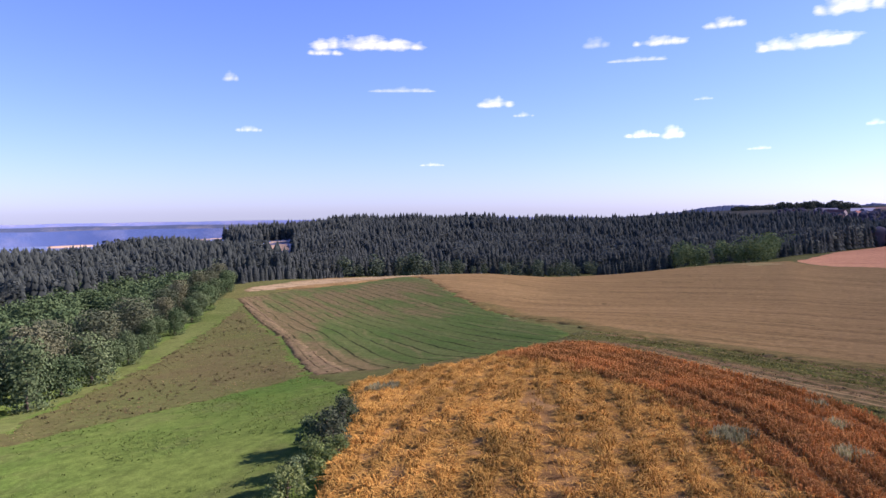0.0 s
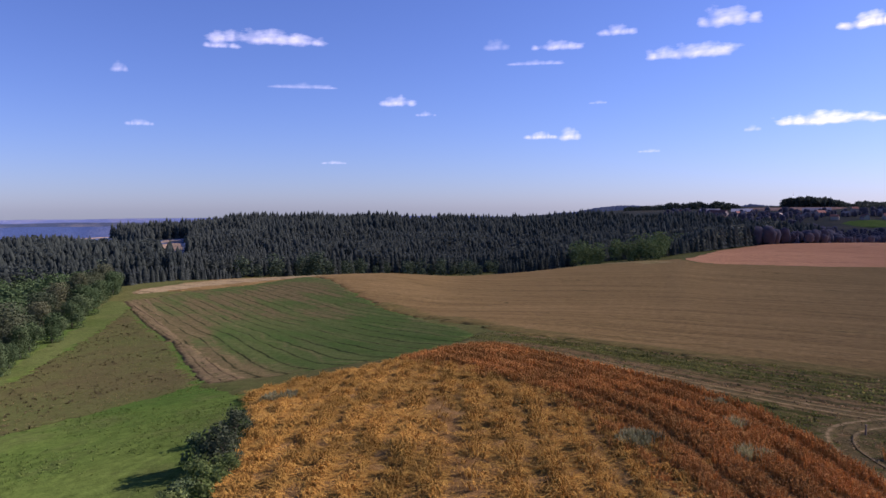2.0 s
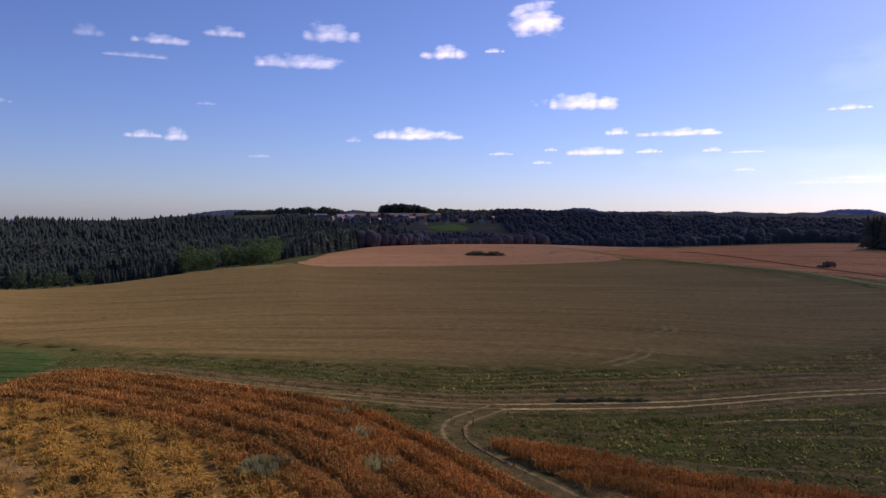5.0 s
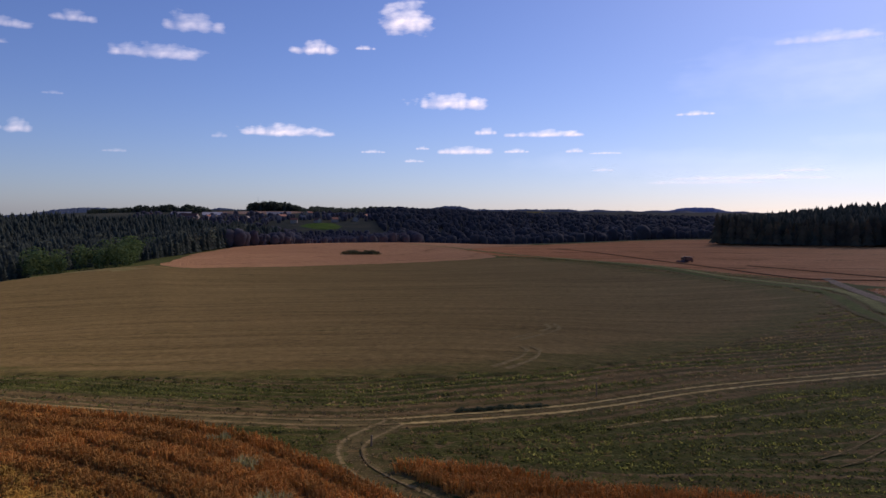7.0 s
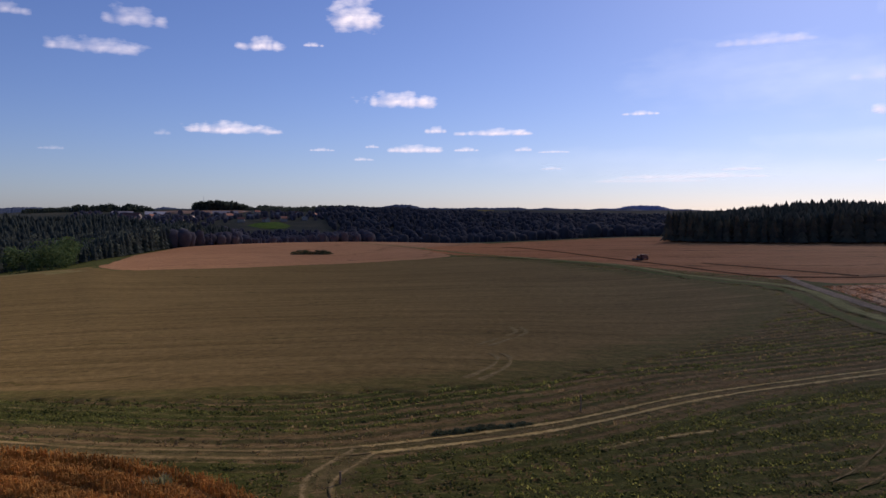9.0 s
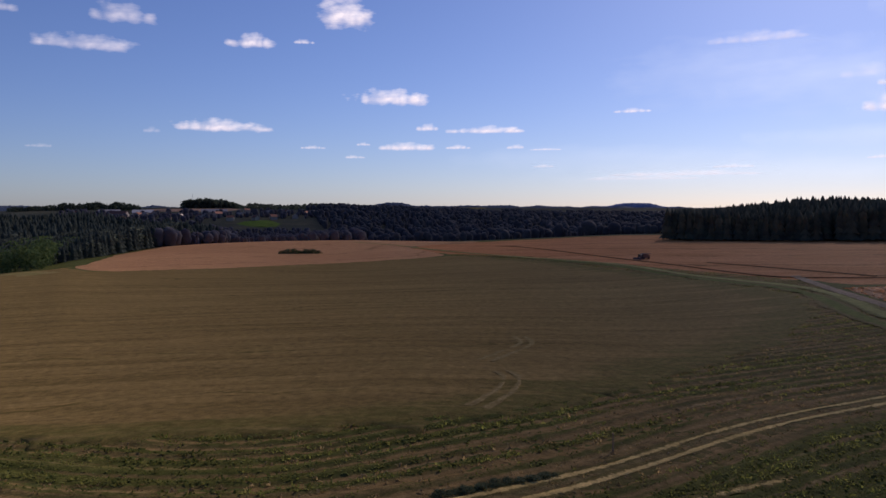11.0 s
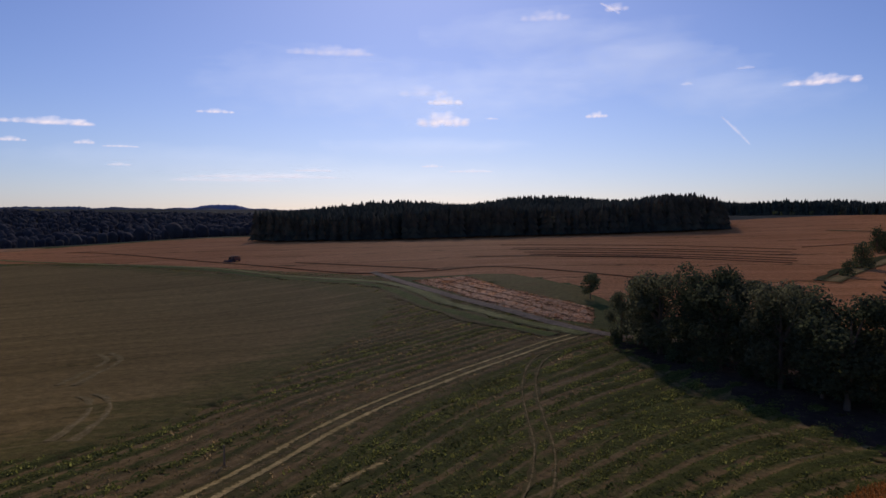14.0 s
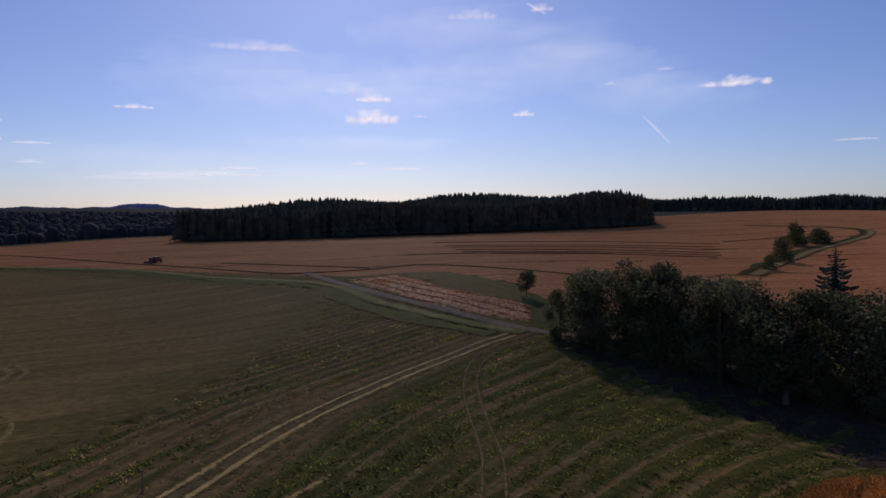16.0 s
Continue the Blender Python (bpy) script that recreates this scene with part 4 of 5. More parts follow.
# the blue of distance haze is painted into these three hill colours
HILLS = soil("hazed_far_wooded_hills", (0.054, 0.078, 0.129), (0.077, 0.105, 0.157), (0.180, 0.180, 0.185), 0.003, 0.006)
HILLS_NEAR = soil("hazed_near_wooded_hills", (0.065, 0.107, 0.236), (0.090, 0.141, 0.283), (0.174, 0.206, 0.312), 0.004, 0.007)
HILLS_BLUE_HAZE = soil("hazed_farthest_hills", (0.115, 0.161, 0.316), (0.155, 0.201, 0.356), (0.276, 0.287, 0.345), 0.002, 0.005)
ridge("backdrop_hills", [-50, -36, -33, -30.5, -28, -25, -22, -19, -16, -12, -8, -3, 2, 6, 12], 4200, [-56, -60, -48, -58, -46, -50, -40, -46, -36, -38, -34, -30, -18, -26, -34], "hazy blue wooded hills on the horizon", HILLS_BLUE_HAZE, 300, 1)
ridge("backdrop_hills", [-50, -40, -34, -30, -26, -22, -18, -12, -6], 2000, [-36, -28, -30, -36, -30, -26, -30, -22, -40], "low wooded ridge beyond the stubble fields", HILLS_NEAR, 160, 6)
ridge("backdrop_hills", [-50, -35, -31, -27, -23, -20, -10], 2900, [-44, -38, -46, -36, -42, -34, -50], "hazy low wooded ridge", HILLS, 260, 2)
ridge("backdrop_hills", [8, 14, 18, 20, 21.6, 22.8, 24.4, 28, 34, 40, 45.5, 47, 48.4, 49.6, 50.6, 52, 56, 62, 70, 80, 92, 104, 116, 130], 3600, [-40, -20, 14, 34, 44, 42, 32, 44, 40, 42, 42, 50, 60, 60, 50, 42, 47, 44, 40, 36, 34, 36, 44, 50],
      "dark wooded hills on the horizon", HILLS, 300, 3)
ridge("backdrop_hills", [62, 65, 66.5, 67.6, 68.6, 70, 73], 4350, [30, 46, 60, 68, 64, 48, 30], "distant hill painted pale blue with haze", HILLS_BLUE_HAZE, 160, 4)


def far_patch(heads, reach, material, name, label, lift=1.2):
    a, b = heads
    c, d = reach
    drape(name, polar((a, c), ((a + b) / 2, c * 1.01), (b, c), (b, d), ((a + b) / 2, d * 1.01), (a, d)), 40.0, lift, material, label, "field", east_off, 3.0)


FAR_STUBBLE = soil("far_stubble", (0.370, 0.275, 0.180), (0.450, 0.340, 0.225), (0.300, 0.235, 0.165), 0.004, 0.01)
PINK_FIELD = soil("pinkish_stubble", (0.230, 0.150, 0.110), (0.290, 0.190, 0.140), (0.190, 0.130, 0.095), 0.01, 0.05)
far_patch((-29, -26), (1380, 1720), FAR_STUBBLE, "far_field", "pale stubble field far off in the lowland")
far_patch((-25, -21.5), (1250, 1330), FAR_STUBBLE, "far_field", "pale stubble field far off in the lowland")
far_patch((-20.5, -16.5), (1560, 1740), FAR_STUBBLE, "far_field", "pale stubble field far off in the lowland")
far_patch((-14.1, -12.1), (640, 1000), FAR_STUBBLE, "forest_clearing", "tan field in a gap of the forest")
far_patch((30.4, 37.2), (1440, 1720), PINK_FIELD, "far_field", "pinkish field on the hill above the village")
far_patch((36.6, 40.6), (1130, 1260), GRASS, "far_meadow", "bright green meadow below the village")
far_patch((41.2, 42.6), (1120, 1180), GRASS, "far_meadow", "bright green meadow below the village")
far_patch((53.5, 56.2), (2300, 2900), TAN, "far_field", "pale field on a far hillside")
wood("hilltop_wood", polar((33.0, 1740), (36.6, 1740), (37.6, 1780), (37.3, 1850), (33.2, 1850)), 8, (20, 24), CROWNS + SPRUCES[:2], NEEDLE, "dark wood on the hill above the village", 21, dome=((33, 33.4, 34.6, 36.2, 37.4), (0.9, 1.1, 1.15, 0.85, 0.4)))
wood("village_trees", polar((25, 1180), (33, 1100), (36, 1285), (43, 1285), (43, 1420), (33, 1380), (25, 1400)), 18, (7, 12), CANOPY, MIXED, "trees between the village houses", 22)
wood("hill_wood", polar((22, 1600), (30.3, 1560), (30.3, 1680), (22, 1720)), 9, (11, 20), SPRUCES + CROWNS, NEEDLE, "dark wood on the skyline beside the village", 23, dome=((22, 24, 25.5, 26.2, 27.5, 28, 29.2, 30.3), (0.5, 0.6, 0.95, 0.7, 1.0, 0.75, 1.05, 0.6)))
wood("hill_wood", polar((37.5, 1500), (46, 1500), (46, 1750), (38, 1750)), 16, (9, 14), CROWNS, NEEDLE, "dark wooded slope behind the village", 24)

# ---- near trees ----
TREES = [tree_meshes(60 + k, 4200, 8, 0.020, 0.16, 0.15, m, 2.0) for k, m in enumerate((LEAF, LEAF_DARK, LEAF, LEAF_PALE))]
BUSHES = [bush_meshes(80 + k, 1500, 0.035, 0.5, m) for k, m in enumerate((LEAF_BUSH, LEAF, LEAF_DARK))]
FIELD_TREE = tree_meshes(72, 2600, 26, 0.03, 0.22, 0.34, LEAF_DARK)
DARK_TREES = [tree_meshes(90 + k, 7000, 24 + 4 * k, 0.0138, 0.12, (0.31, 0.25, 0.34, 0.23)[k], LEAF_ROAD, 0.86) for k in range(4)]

rng = np.random.default_rng(31)
edge = smooth_line([(-66, 62), (-57, 88), (-55.5, 99), (-57, 117), (-62, 150), (-74, 215), (-82, 262), (-88, 300)], 1.0)
step = 0.0
number = 0
while step < len(edge) - 1:
    x, y = edge[int(step)]
    for back in (1.5, 6.5):
        k = number % 4
        tree("broadleaved_tree", TREES[k], x + 1.6 - back + rng.uniform(-1, 1), y + rng.uniform(-1.5, 1.5), rng.uniform(4.6, 9.2) + back * 0.25, rng.uniform(0, 360),
             "pale grey-green broadleaved tree at the meadow edge" if k == 3 else "green broadleaved tree at the meadow edge", "tree", "trees along the meadow", rng.uniform(1.0, 1.45))
        number += 1
    step += rng.uniform(6.2, 10.4) * (1 + step / 300)

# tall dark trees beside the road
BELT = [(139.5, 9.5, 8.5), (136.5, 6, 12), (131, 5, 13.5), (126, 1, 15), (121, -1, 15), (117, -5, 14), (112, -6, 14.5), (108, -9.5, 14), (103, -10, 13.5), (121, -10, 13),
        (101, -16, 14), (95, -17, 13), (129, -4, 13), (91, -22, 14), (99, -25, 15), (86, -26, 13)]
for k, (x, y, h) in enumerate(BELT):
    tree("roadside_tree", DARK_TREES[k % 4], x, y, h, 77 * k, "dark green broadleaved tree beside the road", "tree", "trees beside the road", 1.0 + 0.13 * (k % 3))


for k in range(20):
    f = k / 19
    x, y = 139 - 52 * f + 1.5 * math.sin(k * 2.7), 9 - 33 * f ** 1.1 + 1.5 * math.cos(k * 1.9) - 4 * math.sin(f * 3.14) * (k % 2)
    tree("roadside_bush", BUSHES[2], x, y, 2.2 + 1.8 * math.sin(k * 1.3) ** 2, 53 * k, "dark bush under the roadside trees", "bush", "undergrowth beside the road", 1.25)


def big_spruce(x, y, height, seed=9):
    rng = np.random.default_rng(seed)
    ob = base("spruce_tree", x, y)
    v, f = limb([(0, 0, -0.3), (0, 0, height * 0.5), (0, 0, height * 0.98)], [0.24, 0.14, 0.02], 7)
    part("trunk", mesh_from("trunk", v, f, BARK, None, True), ob)
    bv, bf = [], []
    for k in range(130):
        q = (k / 130) ** 0.85
        z = height * (0.12 + 0.85 * q)
        r = (1 - q) ** 0.75 * height * 0.31 * rng.uniform(0.5, 1.25) + 0.3
        a = k * 2.4 + rng.uniform(-0.3, 0.3)
        d, s = np.array([math.cos(a), math.sin(a), 0]), np.array([-math.sin(a), math.cos(a), 0])
        steps = [np.array([0, 0, z]) + d * r * t + np.array([0, 0, -0.28 * r * math.sin(t * 2.2) + 0.1 * r * t]) for t in (0.05, 0.35, 0.65, 1.0)]
        for m in range(3):
            p, p2 = steps[m], steps[m + 1]
            w, w2 = s * r * (0.2, 0.26, 0.16)[m] * rng.uniform(0.7, 1.2), s * r * (0.26, 0.16, 0.01)[m]
            sag = np.array([0, 0, -0.2 * r * rng.uniform(0.6, 1.2)])
            n = len(bv)
            bv += [p, p2, p2 + w2 + sag * 0.5, p + w + sag, p2 - w2 + sag * 0.5, p - w + sag]
            bf += [(n, n + 1, n + 2, n + 3), (n + 1, n, n + 5, n + 4)]
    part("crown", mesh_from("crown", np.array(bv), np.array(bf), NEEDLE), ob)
    return tagged(ob, "tall spruce with drooping open branches above the dark trees", "tree")


big_spruce(110.5, -19.6, 18.4)
big_spruce(105.5, -26.0, 16.6, 10)
tree("field_tree", FIELD_TREE, 178, 10, 5.8, 20, "small round tree at the edge of the straw patch", "tree")
for k, (x, y, h, w) in enumerate([(263, -88.5, 9.5, 0.95), (330, -127, 11.5, 1.0), (343, -144, 8, 1.6), (347, -147, 7, 1.6), (240, -73, 5.4, 0.9), (336, -131, 8, 1.0)]):
    tree("field_bush", BUSHES[2], x, y, h, 60 * k, "dark rounded bush beside the grain field track", "bush", "bushes in the grain field", w)
for k in range(7):
    f = k / 6
    tree("thicket_bush", BUSHES[2], 293 + 17 * f, 351.5 - 12 * f, 2.2 + 1.4 * math.sin(k * 2.1) ** 2, 50 * k, "dark low bush in a thicket on the ripe field", "bush", "thicket on the field", 2.4)
for k, (x, y, h) in enumerate([(-10.2, 45.0, 2.6), (-9.2, 49.6, 2.7), (-9.9, 47.2, 2.2), (-8.8, 54.6, 3.3), (-10.4, 56.0, 2.6), (-8.9, 61.8, 2.7), (-8.1, 52.0, 2.0)]):
    tree("meadow_bush", BUSHES[(0, 0, 1, 2, 1, 2, 0)[k]], x, y, h, 47 * k, "leafy green bush between meadow and grain", "bush", "bushes along the grain", 1.15)
for k in range(19):
    tree("track_shrub", BUSHES[2], 52.4 + 0.52 * k, 54.4 - 0.18 * k + 0.2 * math.sin(k * 3), 0.34 + 0.2 * math.sin(k * 1.9) ** 2, 40 * k, "dark low shrub beside the dirt track", "shrub", "shrubs beside the track", 3.0)


# ---- crops and grasses ----
def jag(seed, spikes, width):
    """A clump of upright ragged stalks of height 1 and unit spacing."""
    rng = np.random.default_rng(seed)
    v, f = [], []
    for k in range(spikes):
        a = rng.uniform(0, 3.1416)
        d = np.array([math.cos(a), math.sin(a), 0]) * width * rng.uniform(0.3, 0.6)
        p = np.array([rng.uniform(-0.5, 0.5), rng.uniform(-0.5, 0.5), 0])
        t = rng.normal(0, 0.2, 2)
        n = len(v)
        v += [p - d, p + d, p + (t[0], t[1], rng.uniform(0.6, 1.2))]
        f.append((n, n + 1, n + 2))
    return np.array(v), [np.array(f)]


JAGS = [jag(k, 3, 0.9) for k in range(4)]


def stand(name, poly, spacing, height, material, label, across, seed, keep=None, category="crop", blend=None):
    """Upright stalks all over a field."""
    x, y, rng = fill(poly, spacing, seed)
    if keep is not None:
        k = keep(x, y, rng)
        x, y = x[k], y[k]
    n = len(x)
    pick = rng.integers(0, 4, n)
    tall = height * rng.uniform(0.6, 1.25, n)
    v, f = merge(JAGS, planted(x, y, -0.05), np.full(n, spacing), rng.uniform(0, 6.28, n), pick, tall)
    att = {"across": across(v[:, 0], v[:, 1]) if across else v[:, 0]}
    if blend:
        att["blend"] = blend(v[:, 0], v[:, 1])
    return tagged(new(name, mesh_from(name, v, f, material, att)), label, category, kind="stuff")


def tufts(name, poly, spacing, height, material, label, seed, keep):
    """Low leafy tufts where keep() lets them grow."""
    x, y, rng = fill(poly, spacing, seed)
    k = keep(x, y, rng)
    x, y = x[k], y[k]
    n = len(x)
    v, f = merge(TUFTS, planted(x, y, -0.05), rng.uniform(0.6, 1.3, n) * height * 1.3, rng.uniform(0, 6.28, n), rng.integers(0, 4, n), height * rng.uniform(0.5, 1.3, n))
    return tagged(new(name, mesh_from(name, v, f, material)), label, "grass", kind="stuff")


TUFTS = [blade_tuft(5, 0.7, 0.9, 0.28, 20 + k, 0.4) for k in range(4)]


def in_strips(x, y, rng):
    crest = np.cos(6.2832 * row_off(x, y) / 2.3 + 1.4 * np.sin(x * 0.021) + 1.1 * np.sin(y * 0.037 + 1))
    rut = np.abs(np.abs(off_line(RUTS[::3], x, y)) - 0.9)
    path = np.abs(off_line(SIDE[::3], x, y))
    return (np.abs(track_off(x, y)) > 1.7) & (rut > 0.55) & (path > 2.3) & (dryness(x, y) - 0.22 * crest + rng.normal(0, 0.16, len(x)) < 0.36)


def dry_spots(x, y, rng):
    d = np.abs(track_off(x, y))
    few = rng.uniform(size=len(x))
    bare = (d > 1.5) & (dryness(x, y) > 0.75) & (few < 0.3)
    side = np.abs(off_line(SIDE[::3], x, y))
    path = (side < 4.5) & (few < 0.5) & (y > 36)
    return ((d > 1.3) & (d < 3.5) & (few < 0.4)) | bare | ((d < 0.5) & (few < 0.5)) | path


tufts("green_tufts", BAND, 0.5, 0.32, BLADE, "low green tufts regrowing in strips", 4, in_strips)
tufts("dry_tufts", BAND, 0.6, 0.26, BLADE_DRY, "dry straw-coloured grass tufts along the track", 14, dry_spots)
tufts("withered_tufts", BROWN_EDGE, 1.3, 0.3, BLADE_BROWN, "dark withered tufts left standing in the mown meadow", 46, lambda x, y, r: (r.uniform(size=len(x)) < 0.3) & (waves(x, y, 0.06, 0.06, 6.0) > -0.15))
tufts("mown_tufts", BROWN_EDGE, 0.9, 0.13, BLADE_DRY, "cut dry grass lying on the mown meadow", 6, lambda x, y, r: r.uniform(size=len(x)) < 0.35)
tufts("mown_tufts", BROWN_EDGE, 0.8, 0.13, BLADE, "short green tufts in the mown meadow", 36, lambda x, y, r: r.uniform(size=len(x)) < 0.4)
MEADOW = [(-9, 20), (-8.7, 53), (-8.2, 62), (-11.5, 84), (-7, 88), (2, 91.5), (11, 98.5), (18, 103), (10, 99.5), (-17, 97.5), (-20, 101), (-24, 90), (-31, 81), (-41, 74), (-50, 60), (-75, 25)]
tufts("meadow_tufts", MEADOW, 0.7, 0.16, BLADE_GREEN, "soft tufts of lush meadow grass", 7,
      lambda x, y, r: (np.array([noise.noise((a * 0.1, b * 0.1, 4.0)) for a, b in zip(x, y)]) + r.normal(0, 0.25, len(x)) > 0.1))
VERGE = [(-49, 80), (-52, 96.5), (-52.7, 125.6), (-58, 172), (-65, 229), (-73, 252), (-80, 258), (-66, 180), (-60, 140), (-56, 110), (-56.5, 85), (-80, 30), (-75, 25), (-86, 42)]
drape("wood_verge", VERGE, 2.0, 0.06, PALE_GRASS, "strip of pale grass along the wood", "meadow", None, 0.4)
stand("raked_straw", RED, 0.6, 0.3, REDSTUB, "loose pinkish straw in raked heaps", lambda x, y: off_line(ROAD[::4], x, y), 9)

GRAIN = [blade_tuft(12, 0.28, 0.3, 0.054, k, 0.25) for k in range(4)]
FLAT = [blade_tuft(13, 0.42, 0.85, 0.05, 10 + k, 0.6, 1.1) for k in range(4)]
GRAIN_EDGE = np.array([(17.5, 100.5), (21, 98), (25.3, 84), (28, 74), (31.2, 65), (33, 56), (33, 47), (32.8, 40), (32.5, 18)])


def grain(name, poly, seed, rows_only=False, spacing=0.42):
    """Standing grain with trodden grooves along the path, and lodged grain in tangled heaps further in."""
    x, y, rng = fill(poly, spacing, seed)
    off = np.abs(off_line(GRAIN_EDGE, x, y))
    rough, clump = waves(x, y, 0.16, 0.16, 0.0), waves(x, y, 0.5, 0.3, 5.0)
    if rows_only:
        groove, laid = np.abs(((x + y) / 4.2 + rough * 0.3) % 1 - 0.5) * 4.2, np.full(len(x), False)
    else:
        groove = np.abs((off / 2.9 + rough * 0.1) % 1 - 0.5) * 2.9
        laid = off + rng.normal(0, 0.9, len(x)) > 12.8 + 1.5 * rough + 1.2 * clump
    row = np.abs((x * 0.985 - y * 0.17) / 2.5 + rough * 0.14) % 1
    u, w = x * 0.985 - y * 0.17, x * 0.17 + y * 0.985
    heap = waves(u, w, 0.9, 0.24, 3.0) + 0.85 * waves(u, w, 2.1, 0.9, 11.0) + 0.5 * clump + 0.8 * np.cos(6.283 * row)
    bare = (off > 15) & (np.abs(x - 7.6 - 0.05 * (y - 50) - 1.2 * rough) < 1.1) & (y < 66) & (rng.uniform(size=len(x)) < 0.8)
    gone = (laid & (heap < -0.9) & (rng.uniform(size=len(x)) < 0.5)) | bare
    dip = np.clip((groove - 0.3) / 0.45, 0, 1)
    dip = np.where(clump + 0.6 * rough > 0.5, 1.0, dip)
    tall = np.where(laid, 0.12 + 0.6 * np.clip(heap, -0.12, 1.2), 0.12 + 0.74 * dip + 0.14 * clump) * rng.uniform(0.8, 1.2, len(x))
    for tag, sel, forms, mat, label in (("standing_grain", ~laid & ~gone, GRAIN, EARS, "standing ripe orange-brown grain in rows"), ("lodged_grain", laid & ~gone, FLAT, EARS_FLAT, "flattened tangled golden grain")):
        if not sel.any():
            continue
        n = int(sel.sum())
        turn = rng.uniform(0, 6.28, n)
        if forms is FLAT:
            turn = 9 * waves(x[sel], y[sel], 0.35, 0.35, 8.0) + rng.normal(0, 0.5, n)
        v, f = merge(forms, planted(x[sel], y[sel], -0.2), rng.uniform(0.8, 1.25, n), turn, rng.integers(0, 4, n), tall[sel] + 0.15)
        tagged(new(tag, mesh_from(tag, v, f, mat)), label, "crop", kind="stuff")


grain("grain", [p for p in ORANGE if p[1] > 38] + [(32.6, 26), (-8, 30)], 41, False, 0.36)
grain("grain", [p for p in ORANGE_EAST if p[1] > -12] + [(60, -10), (37, 20)], 42, True)
grain("grain", [(-8.2, 30), (32.6, 26), (32.3, 5), (32.1, -10), (-9.6, -10), (-9, 5)], 43, False, 0.9)

WEEDS = [blade_tuft(9, 0.3, 0.35, 0.06, 50 + k) for k in range(3)]
for k, (cx, cy, rx, n) in enumerate([(20.2, 49.3, 1.6, 70), (26.5, 46, 1.2, 40), (-6.5, 74.5, 2.0, 80), (29, 52, 0.9, 22), (30.5, 58, 0.8, 18)]):
    rng = np.random.default_rng(70 + k)
    a, q = rng.uniform(0, 6.283, n), np.sqrt(rng.uniform(0, 1, n))
    x, y = cx + rx * q * np.cos(a), cy + rx * 0.7 * q * np.sin(a)
    v, f = merge(WEEDS, planted(x, y, -0.3), np.full(n, 0.8), a, rng.integers(0, 3, n), rng.uniform(0.6, 0.95, n))
    tagged(new("weed_patch", mesh_from("weed_patch", v, f, WEED)), "patch of pale grey weeds in the grain", "weeds", kind="stuff")

# wheel marks in the fields
DARK_VERGE = soil("dark_verge", (0.060, 0.058, 0.023), (0.090, 0.084, 0.034), (0.045, 0.045, 0.017), 0.05, 0.3)
LANE = smooth_line([(225, -62), (241, -73), (256, -84), (304, -121), (346, -159), (395, -200), (435, -222), (470, -222), (520, -190)], 3.0)
ribbon("field_lane", LANE, (-2.4, 2.4), 0.37, RUT, "pale dirt lane curving through the grain", "track", 0.4, seed=30)
ribbon("lane_verge", LANE, (2.6, 5.5), 0.42, DARK_VERGE, "dark grassy verge of the field lane", "meadow", 0.8, seed=31)
ribbon("wheel_rut", RUTS, (0.65, 1.1), 0.19, RUT, "pale wheel rut across the regrowth", "track", 0.2, seed=20, gaps=0.32)
ribbon("wheel_rut", RUTS, (-1.1, -0.65), 0.19, RUT, "pale wheel rut across the regrowth", "track", 0.2, seed=21, gaps=0.32)
SCRAPE = soil("straw_scrape", (0.300, 0.225, 0.105), (0.360, 0.275, 0.135), (0.250, 0.195, 0.085), 0.2, 0.35, other=((0.205, 0.152, 0.064), (0.250, 0.188, 0.082)))
for k, pts in enumerate(([(74, 66.2), (78, 67.0), (82.6, 68.2), (87, 70.0), (90.7, 72.6), (92.3, 74.9)], [(97, 80.2), (104, 81.6), (110.6, 82.9), (115.8, 85.0), (119.6, 88.5)])):
    for side in (-0.9, 0.9):
        ribbon("wheel_rut", smooth_line(pts, 1.0), (side - 0.4, side + 0.4), 0.31, SCRAPE, "faint curved wheel mark in the stubble", "track", 0.2, seed=22 + k, gaps=0.44)
for k in range(6):
    ribbon("straw_scrape", smooth_line([(127.5 + k * 1.5, 45.6 - 0.1 * k), (129 + k * 1.5, 43.4)], 0.5), (-0.3, 0.3), 0.17, SCRAPE, "short pale scrape in the stubble", "track", 0.15, seed=90 + k, gaps=0.35)
ribbon("bare_strip", smooth_line([(60, 43.6), (64.5, 42.4), (68, 41.0), (72, 39.4), (75.5, 38.0)], 0.6), (-0.8, 0.6), 0.2, DIRT, "bare pale strip of soil in the regrowth", "track", 0.35, seed=24, gaps=0.3)


# dark wheel lines and swaths in the ripe field, crop-edge shade put in their colour, and its green verge
SWATH = soil("shaded_swath_straw", (0.120, 0.060, 0.032), (0.180, 0.092, 0.048), (0.080, 0.055, 0.023), 0.05, 0.3)
LINES = [
    [(399, 272), (385, 246), (314, 156), (287, 120), (265, 95), (249, 75), (246, 51), (250, 44), (253, 34), (245, 22), (235, 11), (222, -4), (205, -22)],
    [(300, 112), (285, 90), (262, 62), (251, 51)],
    [(305, 40), (303, 20), (304, -17), (300, -40)],
    [(392, 30), (390, -3), (382, -58), (353, -103)],
    [(362, 24), (360, -2), (352, -50), (335, -94)],
    [(347, 22), (345, 1), (338, -48), (318, -88)],
    [(328, 20), (327, 3), (320, -43), (302, -83)],
    [(314, 18), (313, 4), (308, -40), (291, -79)],
    [(301, 8), (298, -37), (283, -74)],
    [(369, -112), (395, -153), (420, -186)],
]
for k, pts in enumerate(LINES):
    ribbon("swath", smooth_line(pts, 2.0), (-0.6, 0.6), 0.2, SWATH, "low swath line through the ripe field, darkened by painted crop-edge shade", "track", 0.15, 0.2, 60 + k)
